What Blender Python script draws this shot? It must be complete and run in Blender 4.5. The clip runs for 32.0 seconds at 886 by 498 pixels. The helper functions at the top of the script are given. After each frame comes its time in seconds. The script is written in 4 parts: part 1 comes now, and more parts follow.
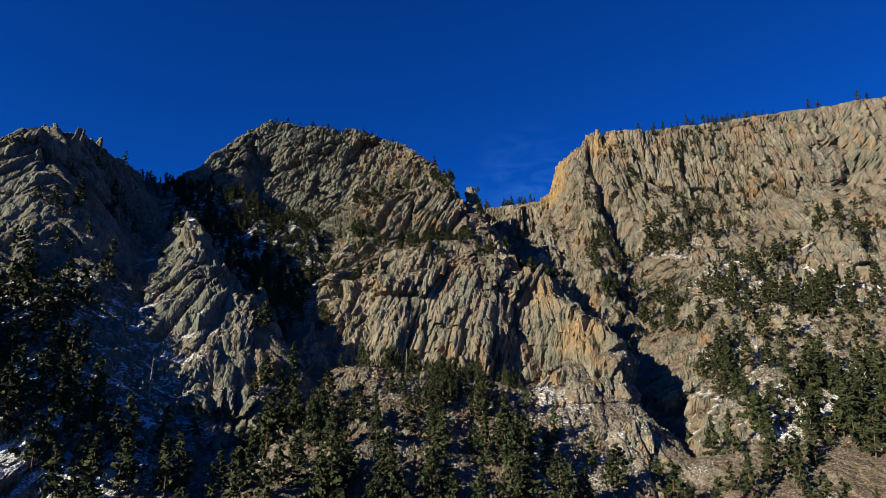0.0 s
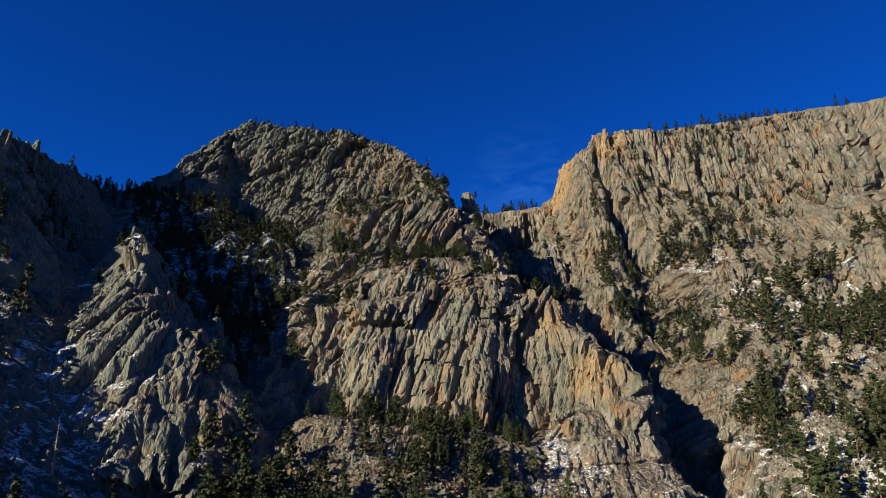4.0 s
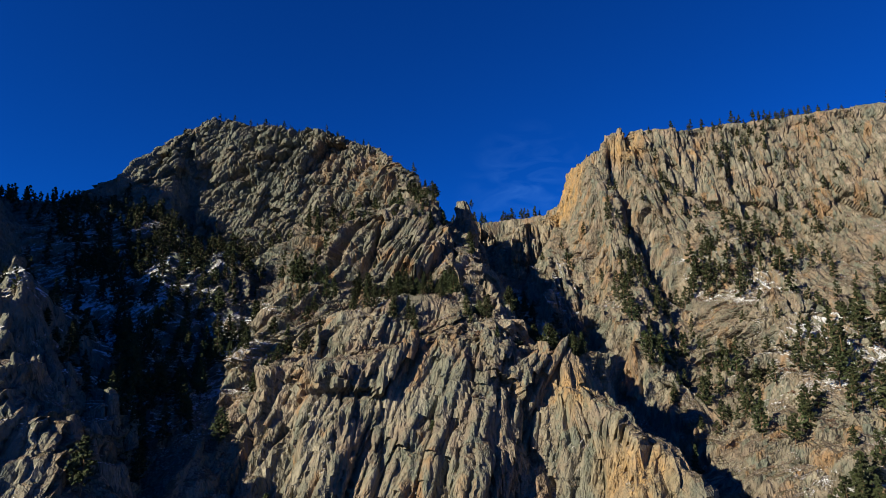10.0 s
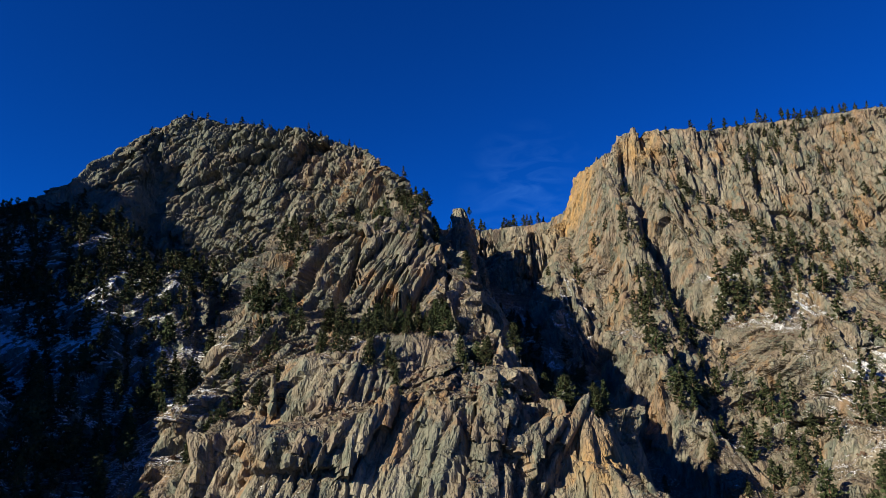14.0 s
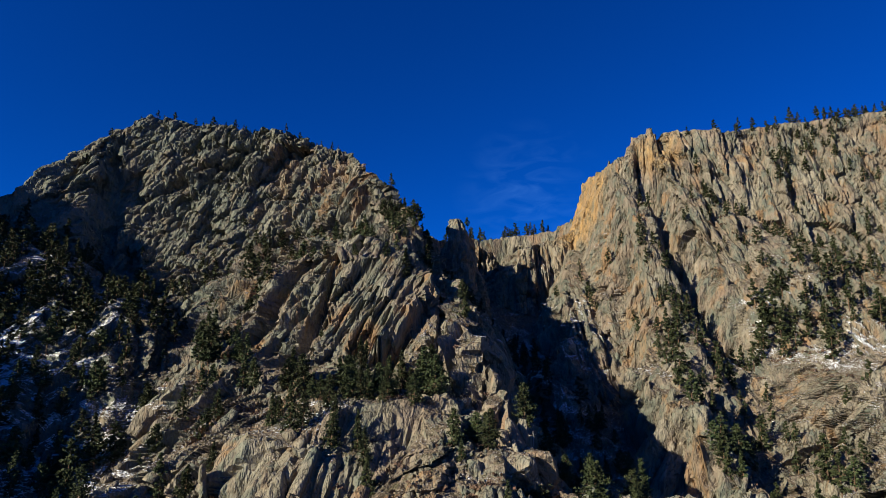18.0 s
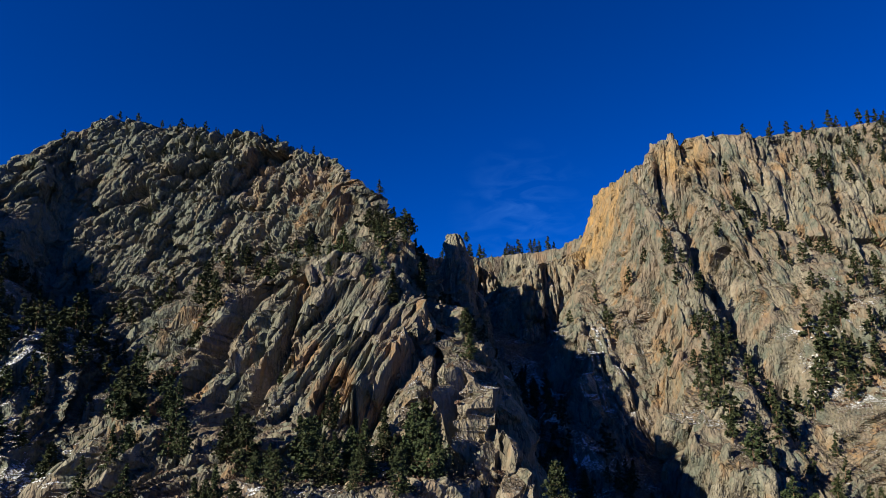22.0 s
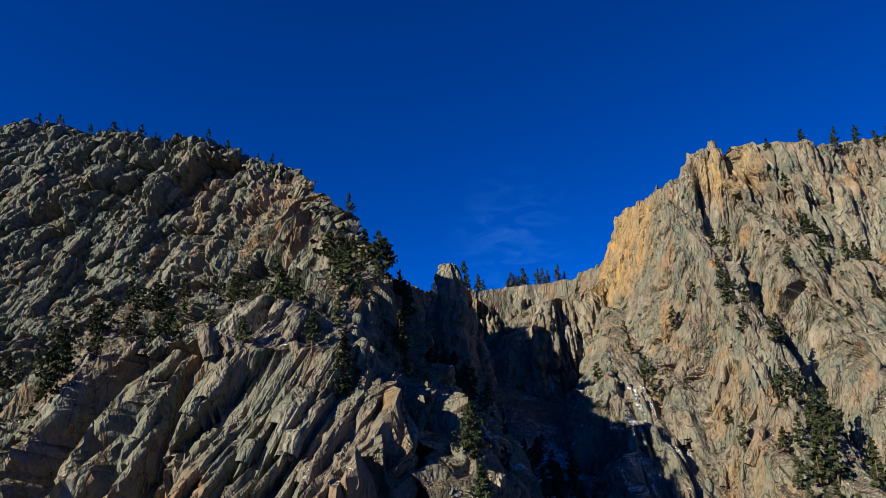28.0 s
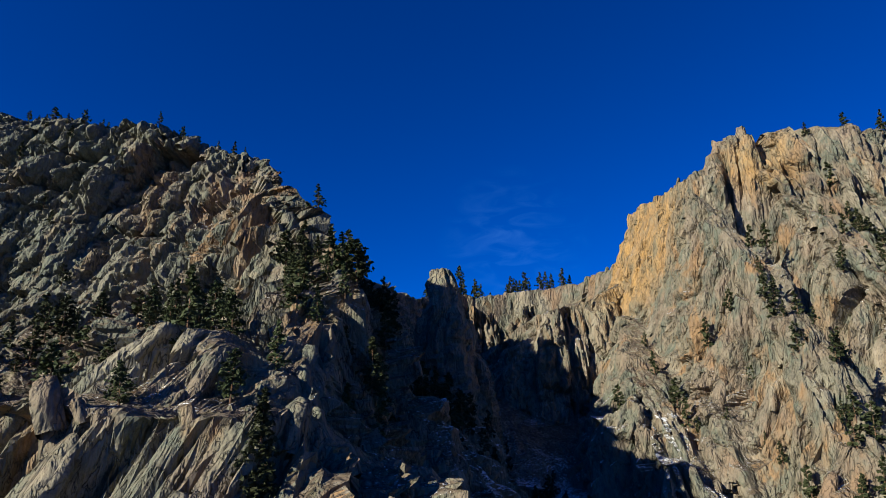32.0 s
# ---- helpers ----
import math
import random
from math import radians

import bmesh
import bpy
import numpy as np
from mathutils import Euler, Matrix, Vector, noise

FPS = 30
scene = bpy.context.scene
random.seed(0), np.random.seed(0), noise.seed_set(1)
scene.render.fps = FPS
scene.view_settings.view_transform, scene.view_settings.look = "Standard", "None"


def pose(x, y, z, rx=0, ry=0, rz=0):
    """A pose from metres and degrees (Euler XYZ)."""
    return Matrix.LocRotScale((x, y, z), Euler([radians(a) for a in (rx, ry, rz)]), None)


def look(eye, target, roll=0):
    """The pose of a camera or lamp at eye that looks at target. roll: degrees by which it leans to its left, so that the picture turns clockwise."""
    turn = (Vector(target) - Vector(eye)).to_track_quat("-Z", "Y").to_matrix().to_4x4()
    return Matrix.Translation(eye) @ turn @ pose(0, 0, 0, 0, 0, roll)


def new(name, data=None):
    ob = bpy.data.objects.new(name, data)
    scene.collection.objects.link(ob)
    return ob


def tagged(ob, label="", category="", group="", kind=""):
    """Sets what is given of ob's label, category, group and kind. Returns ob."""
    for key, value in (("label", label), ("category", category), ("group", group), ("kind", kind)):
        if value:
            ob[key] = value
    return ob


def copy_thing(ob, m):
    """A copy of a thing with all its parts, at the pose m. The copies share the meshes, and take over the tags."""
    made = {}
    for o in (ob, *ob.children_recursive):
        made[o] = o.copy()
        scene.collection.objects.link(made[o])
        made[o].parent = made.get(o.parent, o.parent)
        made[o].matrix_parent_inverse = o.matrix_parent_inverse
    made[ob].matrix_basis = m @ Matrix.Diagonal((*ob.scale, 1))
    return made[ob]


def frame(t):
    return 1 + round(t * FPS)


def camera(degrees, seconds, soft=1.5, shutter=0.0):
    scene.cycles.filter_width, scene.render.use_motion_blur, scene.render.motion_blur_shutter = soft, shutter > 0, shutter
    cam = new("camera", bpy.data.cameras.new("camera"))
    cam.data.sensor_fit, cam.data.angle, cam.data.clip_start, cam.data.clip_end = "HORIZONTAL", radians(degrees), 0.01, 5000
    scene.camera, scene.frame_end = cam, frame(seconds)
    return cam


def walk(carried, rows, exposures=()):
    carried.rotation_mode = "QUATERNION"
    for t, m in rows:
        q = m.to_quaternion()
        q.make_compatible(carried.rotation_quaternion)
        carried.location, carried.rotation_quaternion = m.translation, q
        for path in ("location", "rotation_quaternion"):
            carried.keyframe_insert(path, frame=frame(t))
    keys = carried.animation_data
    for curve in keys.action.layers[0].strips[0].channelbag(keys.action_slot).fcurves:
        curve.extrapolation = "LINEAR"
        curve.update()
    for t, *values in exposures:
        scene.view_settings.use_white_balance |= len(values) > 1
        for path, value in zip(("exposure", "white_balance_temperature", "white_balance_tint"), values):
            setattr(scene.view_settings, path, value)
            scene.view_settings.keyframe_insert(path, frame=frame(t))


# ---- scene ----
cam = camera(72.0, 32.0, soft=0.5)
# seconds, eye (x, y, z), tilt, yaw, roll
PATH = [
    (0.0, -0.00, -0.00, -0.00, 11.000, 0.000, -0.002),
    (2.0, 1.47, 16.68, 6.74, 11.040, -0.031, 0.037),
    (4.0, 2.97, 33.32, 13.34, 11.054, -0.097, 0.223),
    (6.0, 4.42, 49.67, 19.96, 11.024, -0.174, 0.239),
    (8.0, 5.72, 65.94, 26.55, 11.000, -0.240, 0.225),
    (10.0, 7.09, 82.36, 33.21, 10.995, -0.284, 0.210),
    (12.0, 8.46, 98.34, 39.82, 10.953, -0.303, 0.163),
    (14.0, 9.64, 114.66, 46.34, 10.939, -0.359, 0.108),
    (16.0, 10.87, 130.63, 52.88, 10.936, -0.394, 0.112),
    (18.0, 11.67, 146.25, 59.72, 10.944, -0.477, 0.228),
    (20.0, 11.38, 162.42, 62.87, 11.755, -0.752, 0.194),
    (22.0, 11.53, 178.75, 66.33, 12.636, -0.935, 0.159),
    (24.0, 11.86, 194.86, 70.39, 13.411, -1.046, 0.243),
    (26.0, 12.35, 210.87, 74.92, 14.219, -1.282, 0.272),
    (28.0, 12.99, 226.01, 79.69, 15.001, -1.545, 0.310),
    (29.2, 13.43, 234.54, 82.58, 15.441, -1.713, 0.417),
    (29.8, 13.67, 238.53, 83.88, 15.574, -1.802, 0.530),
    (30.4, 13.91, 242.35, 84.94, 15.560, -1.882, 0.653),
    (31.2, 14.21, 247.24, 86.03, 15.382, -1.972, 0.757),
    (32.0, 14.49, 251.99, 86.98, 15.150, -2.040, 0.783),
]
walk(cam, [(t, pose(x, y, z, 0, 0, yaw) @ pose(0, 0, 0, 90 + tilt) @ pose(0, 0, 0, 0, 0, -roll)) for t, x, y, z, tilt, yaw, roll in PATH],
     exposures=((0.0, 0.95, 6500, 10), (12.0, 0.93, 6420, 10), (32.0, 0.92, 6080, 8)))
# ---- light, sky and exposure ----
SUN_TRAVEL = Vector((0.83, 0.555, 0.0)).normalized()   # way the light goes, on the map
SUN_HEIGHT = 24.5
sun_data = bpy.data.lights.new("sun", "SUN")
sun_data.energy, sun_data.angle, sun_data.color = 4.5, radians(0.53), (1.0, 0.905, 0.69)
sun = new("sun", sun_data)
down = math.tan(radians(SUN_HEIGHT))
sun.matrix_world = look((-SUN_TRAVEL.x * 900, -SUN_TRAVEL.y * 900, 900 * down), (0, 0, 0))
world = bpy.data.worlds.new("sky")
scene.world = world
world.use_nodes = True
wn, wl = world.node_tree.nodes, world.node_tree.links
sky = wn.new("ShaderNodeTexSky")
sky.sky_type, sky.sun_disc = "NISHITA", False
sky.sun_elevation = radians(SUN_HEIGHT)
sky.sun_rotation = math.atan2(-SUN_TRAVEL.x, -SUN_TRAVEL.y)
sky.altitude, sky.dust_density, sky.ozone_density, sky.air_density = 3000, 0.1, 4.0, 1.0
deep = wn.new("ShaderNodeMix")
deep.data_type, deep.blend_type = "RGBA", "MULTIPLY"
deep.inputs[0].default_value = 1.0
deep.inputs[7].default_value = (0.022, 0.365, 1.04, 1)
wl.new(sky.outputs[0], deep.inputs[6])
# a thin veil of cirrus over the saddle
coord = wn.new("ShaderNodeTexCoord")
veil_map = wn.new("ShaderNodeMapping")
veil_map.inputs[3].default_value = (6, 6, 15)
veil_map.inputs[2].default_value = (0.3, 0.5, 0.2)
wl.new(coord.outputs["Generated"], veil_map.inputs[0])
veil = wn.new("ShaderNodeTexNoise")
veil.inputs["Scale"].default_value, veil.inputs["Detail"].default_value = 2.4, 10
veil.inputs["Distortion"].default_value = 1.1
wl.new(veil_map.outputs[0], veil.inputs["Vector"])
veil_ramp = wn.new("ShaderNodeMapRange")
veil_ramp.inputs[1].default_value, veil_ramp.inputs[2].default_value = 0.43, 0.95
wl.new(veil.outputs[0], veil_ramp.inputs[0])
place = wn.new("ShaderNodeVectorMath")
place.operation = "DISTANCE"
place.inputs[1].default_value = Vector((0.150, 0.952, 0.267)).normalized()
wl.new(coord.outputs["Generated"], place.inputs[0])
near_veil = wn.new("ShaderNodeMapRange")
near_veil.inputs[1].default_value, near_veil.inputs[2].default_value = 0.13, 0.02
wl.new(place.outputs["Value"], near_veil.inputs[0])
amount = wn.new("ShaderNodeMath")
amount.operation = "MULTIPLY"
wl.new(veil_ramp.outputs[0], amount.inputs[0])
wl.new(near_veil.outputs[0], amount.inputs[1])
white = wn.new("ShaderNodeMix")
white.data_type, white.blend_type = "RGBA", "ADD"
white.inputs[7].default_value = (0.3, 0.75, 1.2, 1)
wl.new(amount.outputs[0], white.inputs[0])
wl.new(deep.outputs[2], white.inputs[6])
background = wn["Background"]
background.inputs[1].default_value = 0.0557
wl.new(white.outputs[2], background.inputs[0])


# ---- materials ----
def nodes_of(name, roughness=0.9):
    m = bpy.data.materials.new(name)
    m.use_nodes = True
    n, l = m.node_tree.nodes, m.node_tree.links
    b = n["Principled BSDF"]
    b.inputs["Roughness"].default_value = roughness
    b.inputs["Specular IOR Level"].default_value = 0.2
    return m, n, l, b


def noise_node(n, l, vector, scale, detail=4, rough=0.6, distortion=0.0):
    t = n.new("ShaderNodeTexNoise")
    t.inputs["Scale"].default_value, t.inputs["Detail"].default_value = scale, detail
    t.inputs["Roughness"].default_value, t.inputs["Distortion"].default_value = rough, distortion
    l.new(vector, t.inputs["Vector"])
    return t.outputs[0]


def mapped(n, l, vector, scale, turn=(0, 0, 0)):
    t = n.new("ShaderNodeMapping")
    t.inputs["Scale"].default_value, t.inputs["Rotation"].default_value = scale, turn
    l.new(vector, t.inputs["Vector"])
    return t.outputs[0]


def span(n, l, value, a, b, c=0.0, d=1.0):
    t = n.new("ShaderNodeMapRange")
    l.new(value, t.inputs[0])
    for k, v in zip((1, 2, 3, 4), (a, b, c, d)):
        t.inputs[k].default_value = v
    return t.outputs[0]


def mixed(n, l, factor, a, b, blend="MIX"):
    t = n.new("ShaderNodeMix")
    t.data_type, t.blend_type = "RGBA", blend
    for k, v in ((0, factor), (6, a), (7, b)):
        if isinstance(v, (int, float)):
            t.inputs[k].default_value = v
        elif isinstance(v, tuple):
            t.inputs[k].default_value = (*v, 1)
        else:
            l.new(v, t.inputs[k])
    return t.outputs[2]


def math_node(n, l, op, a, b):
    t = n.new("ShaderNodeMath")
    t.operation = op
    for k, v in ((0, a), (1, b)):
        if isinstance(v, (int, float)):
            t.inputs[k].default_value = v
        else:
            l.new(v, t.inputs[k])
    return t.outputs[0]


def granite(name, with_ground):
    """Weathered pink-grey granite: upright streaks, rust, lichen and cracks; on gentle ground gravel and lying snow."""
    m, n, l, b = nodes_of(name, 0.92)
    geo = n.new("ShaderNodeNewGeometry")
    pos = geo.outputs["Position"]
    tall = mapped(n, l, pos, (1, 1, 0.42), (0.0, 0.16, 0.0))
    broad = noise_node(n, l, pos, 0.035, 4, 0.6)
    streak = noise_node(n, l, tall, 0.26, 6, 0.65, 0.1)
    fine = noise_node(n, l, tall, 1.5, 6, 0.7)
    grain = noise_node(n, l, pos, 6, 3, 0.7)
    c = mixed(n, l, span(n, l, broad, 0.38, 0.62), (0.165, 0.166, 0.125), (0.245, 0.197, 0.136))
    across = n.new("ShaderNodeSeparateXYZ")
    l.new(pos, across.inputs[0])
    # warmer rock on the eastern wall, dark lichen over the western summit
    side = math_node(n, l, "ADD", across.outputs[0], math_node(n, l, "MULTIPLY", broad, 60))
    c = mixed(n, l, span(n, l, side, 85, 125, 0, 0.6), c, (0.225, 0.182, 0.130))
    lichen = math_node(n, l, "MULTIPLY", span(n, l, side, 62, 0, 0, 0.9), span(n, l, math_node(n, l, "ADD", across.outputs[1], math_node(n, l, "MULTIPLY", streak, 90)), 300, 345))
    c = mixed(n, l, span(n, l, streak, 0.45, 0.58), c, (0.118, 0.136, 0.106))
    varnish = noise_node(n, l, mapped(n, l, pos, (1, 1, 0.22), (0, 0.2, 0)), 0.16, 5, 0.7, 0.2)
    c = mixed(n, l, span(n, l, varnish, 0.55, 0.66, 0, 0.6), c, (0.062, 0.056, 0.046))
    c = mixed(n, l, math_node(n, l, "MULTIPLY", lichen, 0.7), c, (0.100, 0.116, 0.090))
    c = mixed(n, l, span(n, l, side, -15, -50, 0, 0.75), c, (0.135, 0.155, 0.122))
    rust = noise_node(n, l, mapped(n, l, pos, (1, 1, 0.4), (0, 0.2, 0)), 0.11, 5, 0.6, 0.5)
    c = mixed(n, l, span(n, l, rust, 0.54, 0.62, 0, 0.75), c, (0.29, 0.150, 0.055))
    pink = noise_node(n, l, pos, 0.09, 5, 0.6, 0.6)
    c = mixed(n, l, span(n, l, pink, 0.49, 0.60, 0, 0.6), c, (0.232, 0.160, 0.115))
    pale = noise_node(n, l, tall, 0.10, 5, 0.6, 0.8)
    c = mixed(n, l, span(n, l, pale, 0.55, 0.63, 0, 0.6), c, (0.34, 0.300, 0.225))
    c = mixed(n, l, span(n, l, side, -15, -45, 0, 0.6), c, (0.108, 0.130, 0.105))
    for centre, outer, inner in (((92, 452, 140), 34, 20), ((51, 221, 10), 13, 4), ((42, 238, 28), 10, 3), ((112, 412, 158), 14, 4)):
        stain = n.new("ShaderNodeVectorMath")
        stain.operation = "DISTANCE"
        stain.inputs[1].default_value = centre
        l.new(pos, stain.inputs[0])
        yellow = math_node(n, l, "MULTIPLY", span(n, l, stain.outputs["Value"], outer, inner), span(n, l, streak, 0.62, 0.40, 0.35, 1.0))
        c = mixed(n, l, yellow, c, (0.42, 0.245, 0.078))
    c = mixed(n, l, span(n, l, fine, 0.54, 0.70, 0, 0.6), c, (0.05, 0.048, 0.042))
    # dark speckle in the colour only, painted shade of small pits
    pit_shade = noise_node(n, l, tall, 4.5, 4, 0.75)
    c = mixed(n, l, span(n, l, pit_shade, 0.55, 0.72, 0, 0.5), c, (0.055, 0.05, 0.042))
    c = mixed(n, l, span(n, l, grain, 0.3, 0.75, 0.0, 0.24), c, (0.36, 0.325, 0.25))
    height = math_node(n, l, "ADD", math_node(n, l, "MULTIPLY", streak, 0.4), math_node(n, l, "MULTIPLY", fine, 0.4))
    # upright joints: long flutes and cracks, and blocks of differing tone between them
    slim = mapped(n, l, pos, (1, 1, 0.38), (0.0, 0.24, 0.0))
    crack = 0.0
    for scale, rise, thin in ((0.22, 1.0, 0.010), (0.7, 0.28, 0.014)):
        wave = noise_node(n, l, slim, scale, 4, 0.55, 0.3)
        off = math_node(n, l, "ABSOLUTE", math_node(n, l, "SUBTRACT", wave, 0.5), 0)
        height = math_node(n, l, "ADD", height, math_node(n, l, "MULTIPLY", span(n, l, off, 0, 0.12), rise))
        open_here = span(n, l, noise_node(n, l, pos, 0.3 * scale, 3), 0.44, 0.58)
        crack = math_node(n, l, "MAXIMUM", crack, math_node(n, l, "MULTIPLY", span(n, l, off, 0.0, thin, 1, 0), open_here))
    cell = n.new("ShaderNodeTexVoronoi")
    cell.distance = "CHEBYCHEV"
    cell.inputs["Scale"].default_value = 0.8
    l.new(mapped(n, l, pos, (1, 1, 0.4), (0.0, 0.24, 0.1)), cell.inputs["Vector"])
    tone = n.new("ShaderNodeSeparateColor")
    l.new(cell.outputs["Color"], tone.inputs[0])
    c = mixed(n, l, span(n, l, tone.outputs[1], 0, 1, 0.0, 0.28), c, (0.10, 0.092, 0.072))
    height = math_node(n, l, "ADD", height, math_node(n, l, "MULTIPLY", tone.outputs[0], 0.4))
    c = mixed(n, l, math_node(n, l, "MULTIPLY", crack, 0.8), c, (0.03, 0.028, 0.024))
    height = math_node(n, l, "SUBTRACT", height, math_node(n, l, "MULTIPLY", crack, 0.4))
    height = math_node(n, l, "ADD", height, math_node(n, l, "MULTIPLY", grain, 0.06))
    if with_ground:
        up = n.new("ShaderNodeSeparateXYZ")
        l.new(geo.outputs["True Normal"], up.inputs[0])
        flat = math_node(n, l, "ADD", up.outputs[2], math_node(n, l, "MULTIPLY", math_node(n, l, "SUBTRACT", fine, 0.5), 0.5))
        stones = n.new("ShaderNodeTexVoronoi")
        stones.inputs["Scale"].default_value = 1.3
        l.new(pos, stones.inputs["Vector"])
        earth = mixed(n, l, span(n, l, grain, 0.35, 0.7), (0.09, 0.065, 0.045), (0.17, 0.135, 0.10))
        earth = mixed(n, l, span(n, l, stones.outputs["Distance"], 0.15, 0.45), (0.23, 0.20, 0.16), earth)
        earth = mixed(n, l, span(n, l, noise_node(n, l, pos, 0.5, 4), 0.52, 0.62, 0, 0.8), earth, (0.085, 0.075, 0.04))
        c = mixed(n, l, span(n, l, flat, 0.62, 0.80), c, earth)
        patch = math_node(n, l, "ADD", math_node(n, l, "MULTIPLY", noise_node(n, l, pos, 0.07, 4, 0.6), 0.45),
                          math_node(n, l, "MULTIPLY", noise_node(n, l, mapped(n, l, pos, (1, 2.0, 2.0)), 1.7, 5, 0.8), 0.85))
        # it lasts in the gullies and on the high scree
        for centre, reach, more in (((158, 275, 40), 60, 0.10), ((110, 205, -8), 45, 0.11), ((135, 350, 68), 30, 0.11), ((-88, 262, 45), 60, 0.145), ((-100, 165, -10), 60, 0.14),
                                    ((-112, 318, 85), 50, 0.125), ((40, 385, 80), 45, 0.11), ((38, 330, 45), 35, 0.10), ((45, 190, -15), 40, 0.055)):
            away = n.new("ShaderNodeVectorMath")
            away.operation = "DISTANCE"
            away.inputs[1].default_value = centre
            l.new(pos, away.inputs[0])
            patch = math_node(n, l, "ADD", patch, span(n, l, away.outputs["Value"], reach, 0.5 * reach, 0.0, more))
        lie = math_node(n, l, "MULTIPLY", span(n, l, patch, 0.755, 0.78), span(n, l, flat, 0.66, 0.76))
        c = mixed(n, l, lie, c, (0.80, 0.82, 0.85))
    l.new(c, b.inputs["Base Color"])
    bump = n.new("ShaderNodeBump")
    bump.inputs["Strength"].default_value, bump.inputs["Distance"].default_value = 0.8, 1.0
    l.new(height, bump.inputs["Height"])
    l.new(bump.outputs[0], b.inputs["Normal"])
    return m


def plain(name, dark, light, scale, roughness=0.9, stretch=(1, 1, 1), vary=0.0):
    m, n, l, b = nodes_of(name, roughness)
    geo = n.new("ShaderNodeNewGeometry")
    v = noise_node(n, l, mapped(n, l, geo.outputs["Position"], stretch), scale, 4, 0.65)
    c = mixed(n, l, span(n, l, v, 0.3, 0.7), dark, light)
    if vary:
        info = n.new("ShaderNodeObjectInfo")
        hue = n.new("ShaderNodeHueSaturation")
        l.new(span(n, l, info.outputs["Random"], 0, 1, 1 - vary, 1 + vary), hue.inputs["Value"])
        l.new(span(n, l, info.outputs["Random"], 0, 1, 0.48, 0.515), hue.inputs["Hue"])
        l.new(c, hue.inputs["Color"])
        c = hue.outputs[0]
    l.new(c, b.inputs["Base Color"])
    return m


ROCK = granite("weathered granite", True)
BOULDER = granite("granite block", False)
BARK = plain("pine bark", (0.07, 0.045, 0.03), (0.19, 0.115, 0.07), 1.5, stretch=(1, 1, 0.3))
DEADWOOD = plain("bleached wood", (0.20, 0.18, 0.16), (0.36, 0.33, 0.30), 2.0, stretch=(1, 1, 0.3))
NEEDLES = plain("pine needles", (0.020, 0.031, 0.013), (0.056, 0.066, 0.026), 0.6, 0.75, vary=0.3)
BRUSH = plain("bare brush", (0.10, 0.065, 0.04), (0.20, 0.14, 0.09), 1.2, vary=0.25)


# ---- the shape of the land ----
def lattice(ix, iy, iz, seed):
    h = (ix * 374761393 + iy * 668265263 + iz * 2147483647 + seed * 1442695041) & 0xFFFFFFFF
    h = ((h ^ (h >> 13)) * 1274126177) & 0xFFFFFFFF
    return ((h ^ (h >> 16)) & 0xFFFFFF) / 8388607.5 - 1.0


def rough2(x, y, seed=0):
    """Smooth noise in the plane, -1 to 1."""
    fx, fy = np.floor(x), np.floor(y)
    ix, iy = fx.astype(np.int64), fy.astype(np.int64)
    u, v = x - fx, y - fy
    u, v = u * u * (3 - 2 * u), v * v * (3 - 2 * v)
    a, b = lattice(ix, iy, 0, seed), lattice(ix + 1, iy, 0, seed)
    c, d = lattice(ix, iy + 1, 0, seed), lattice(ix + 1, iy + 1, 0, seed)
    return (a + (b - a) * u) * (1 - v) + (c + (d - c) * u) * v


def rough3(x, y, z, seed=0):
    fz = np.floor(z)
    k = z - fz
    k = k * k * (3 - 2 * k)
    # layers of plane noise, one per level
    fx, fy = np.floor(x), np.floor(y)
    ix, iy, iz = fx.astype(np.int64), fy.astype(np.int64), fz.astype(np.int64)
    u, v = x - fx, y - fy
    u, v = u * u * (3 - 2 * u), v * v * (3 - 2 * v)
    out = []
    for dz in (0, 1):
        a, b = lattice(ix, iy, iz + dz, seed), lattice(ix + 1, iy, iz + dz, seed)
        c, d = lattice(ix, iy + 1, iz + dz, seed), lattice(ix + 1, iy + 1, iz + dz, seed)
        out.append((a + (b - a) * u) * (1 - v) + (c + (d - c) * u) * v)
    return out[0] + (out[1] - out[0]) * k


def layered(x, y, octaves, seed=0, gain=0.5):
    total, amp = 0.0, 1.0
    for k in range(octaves):
        total = total + amp * rough2(x * 2 ** k, y * 2 ** k, seed + k)
        amp *= gain
    return total


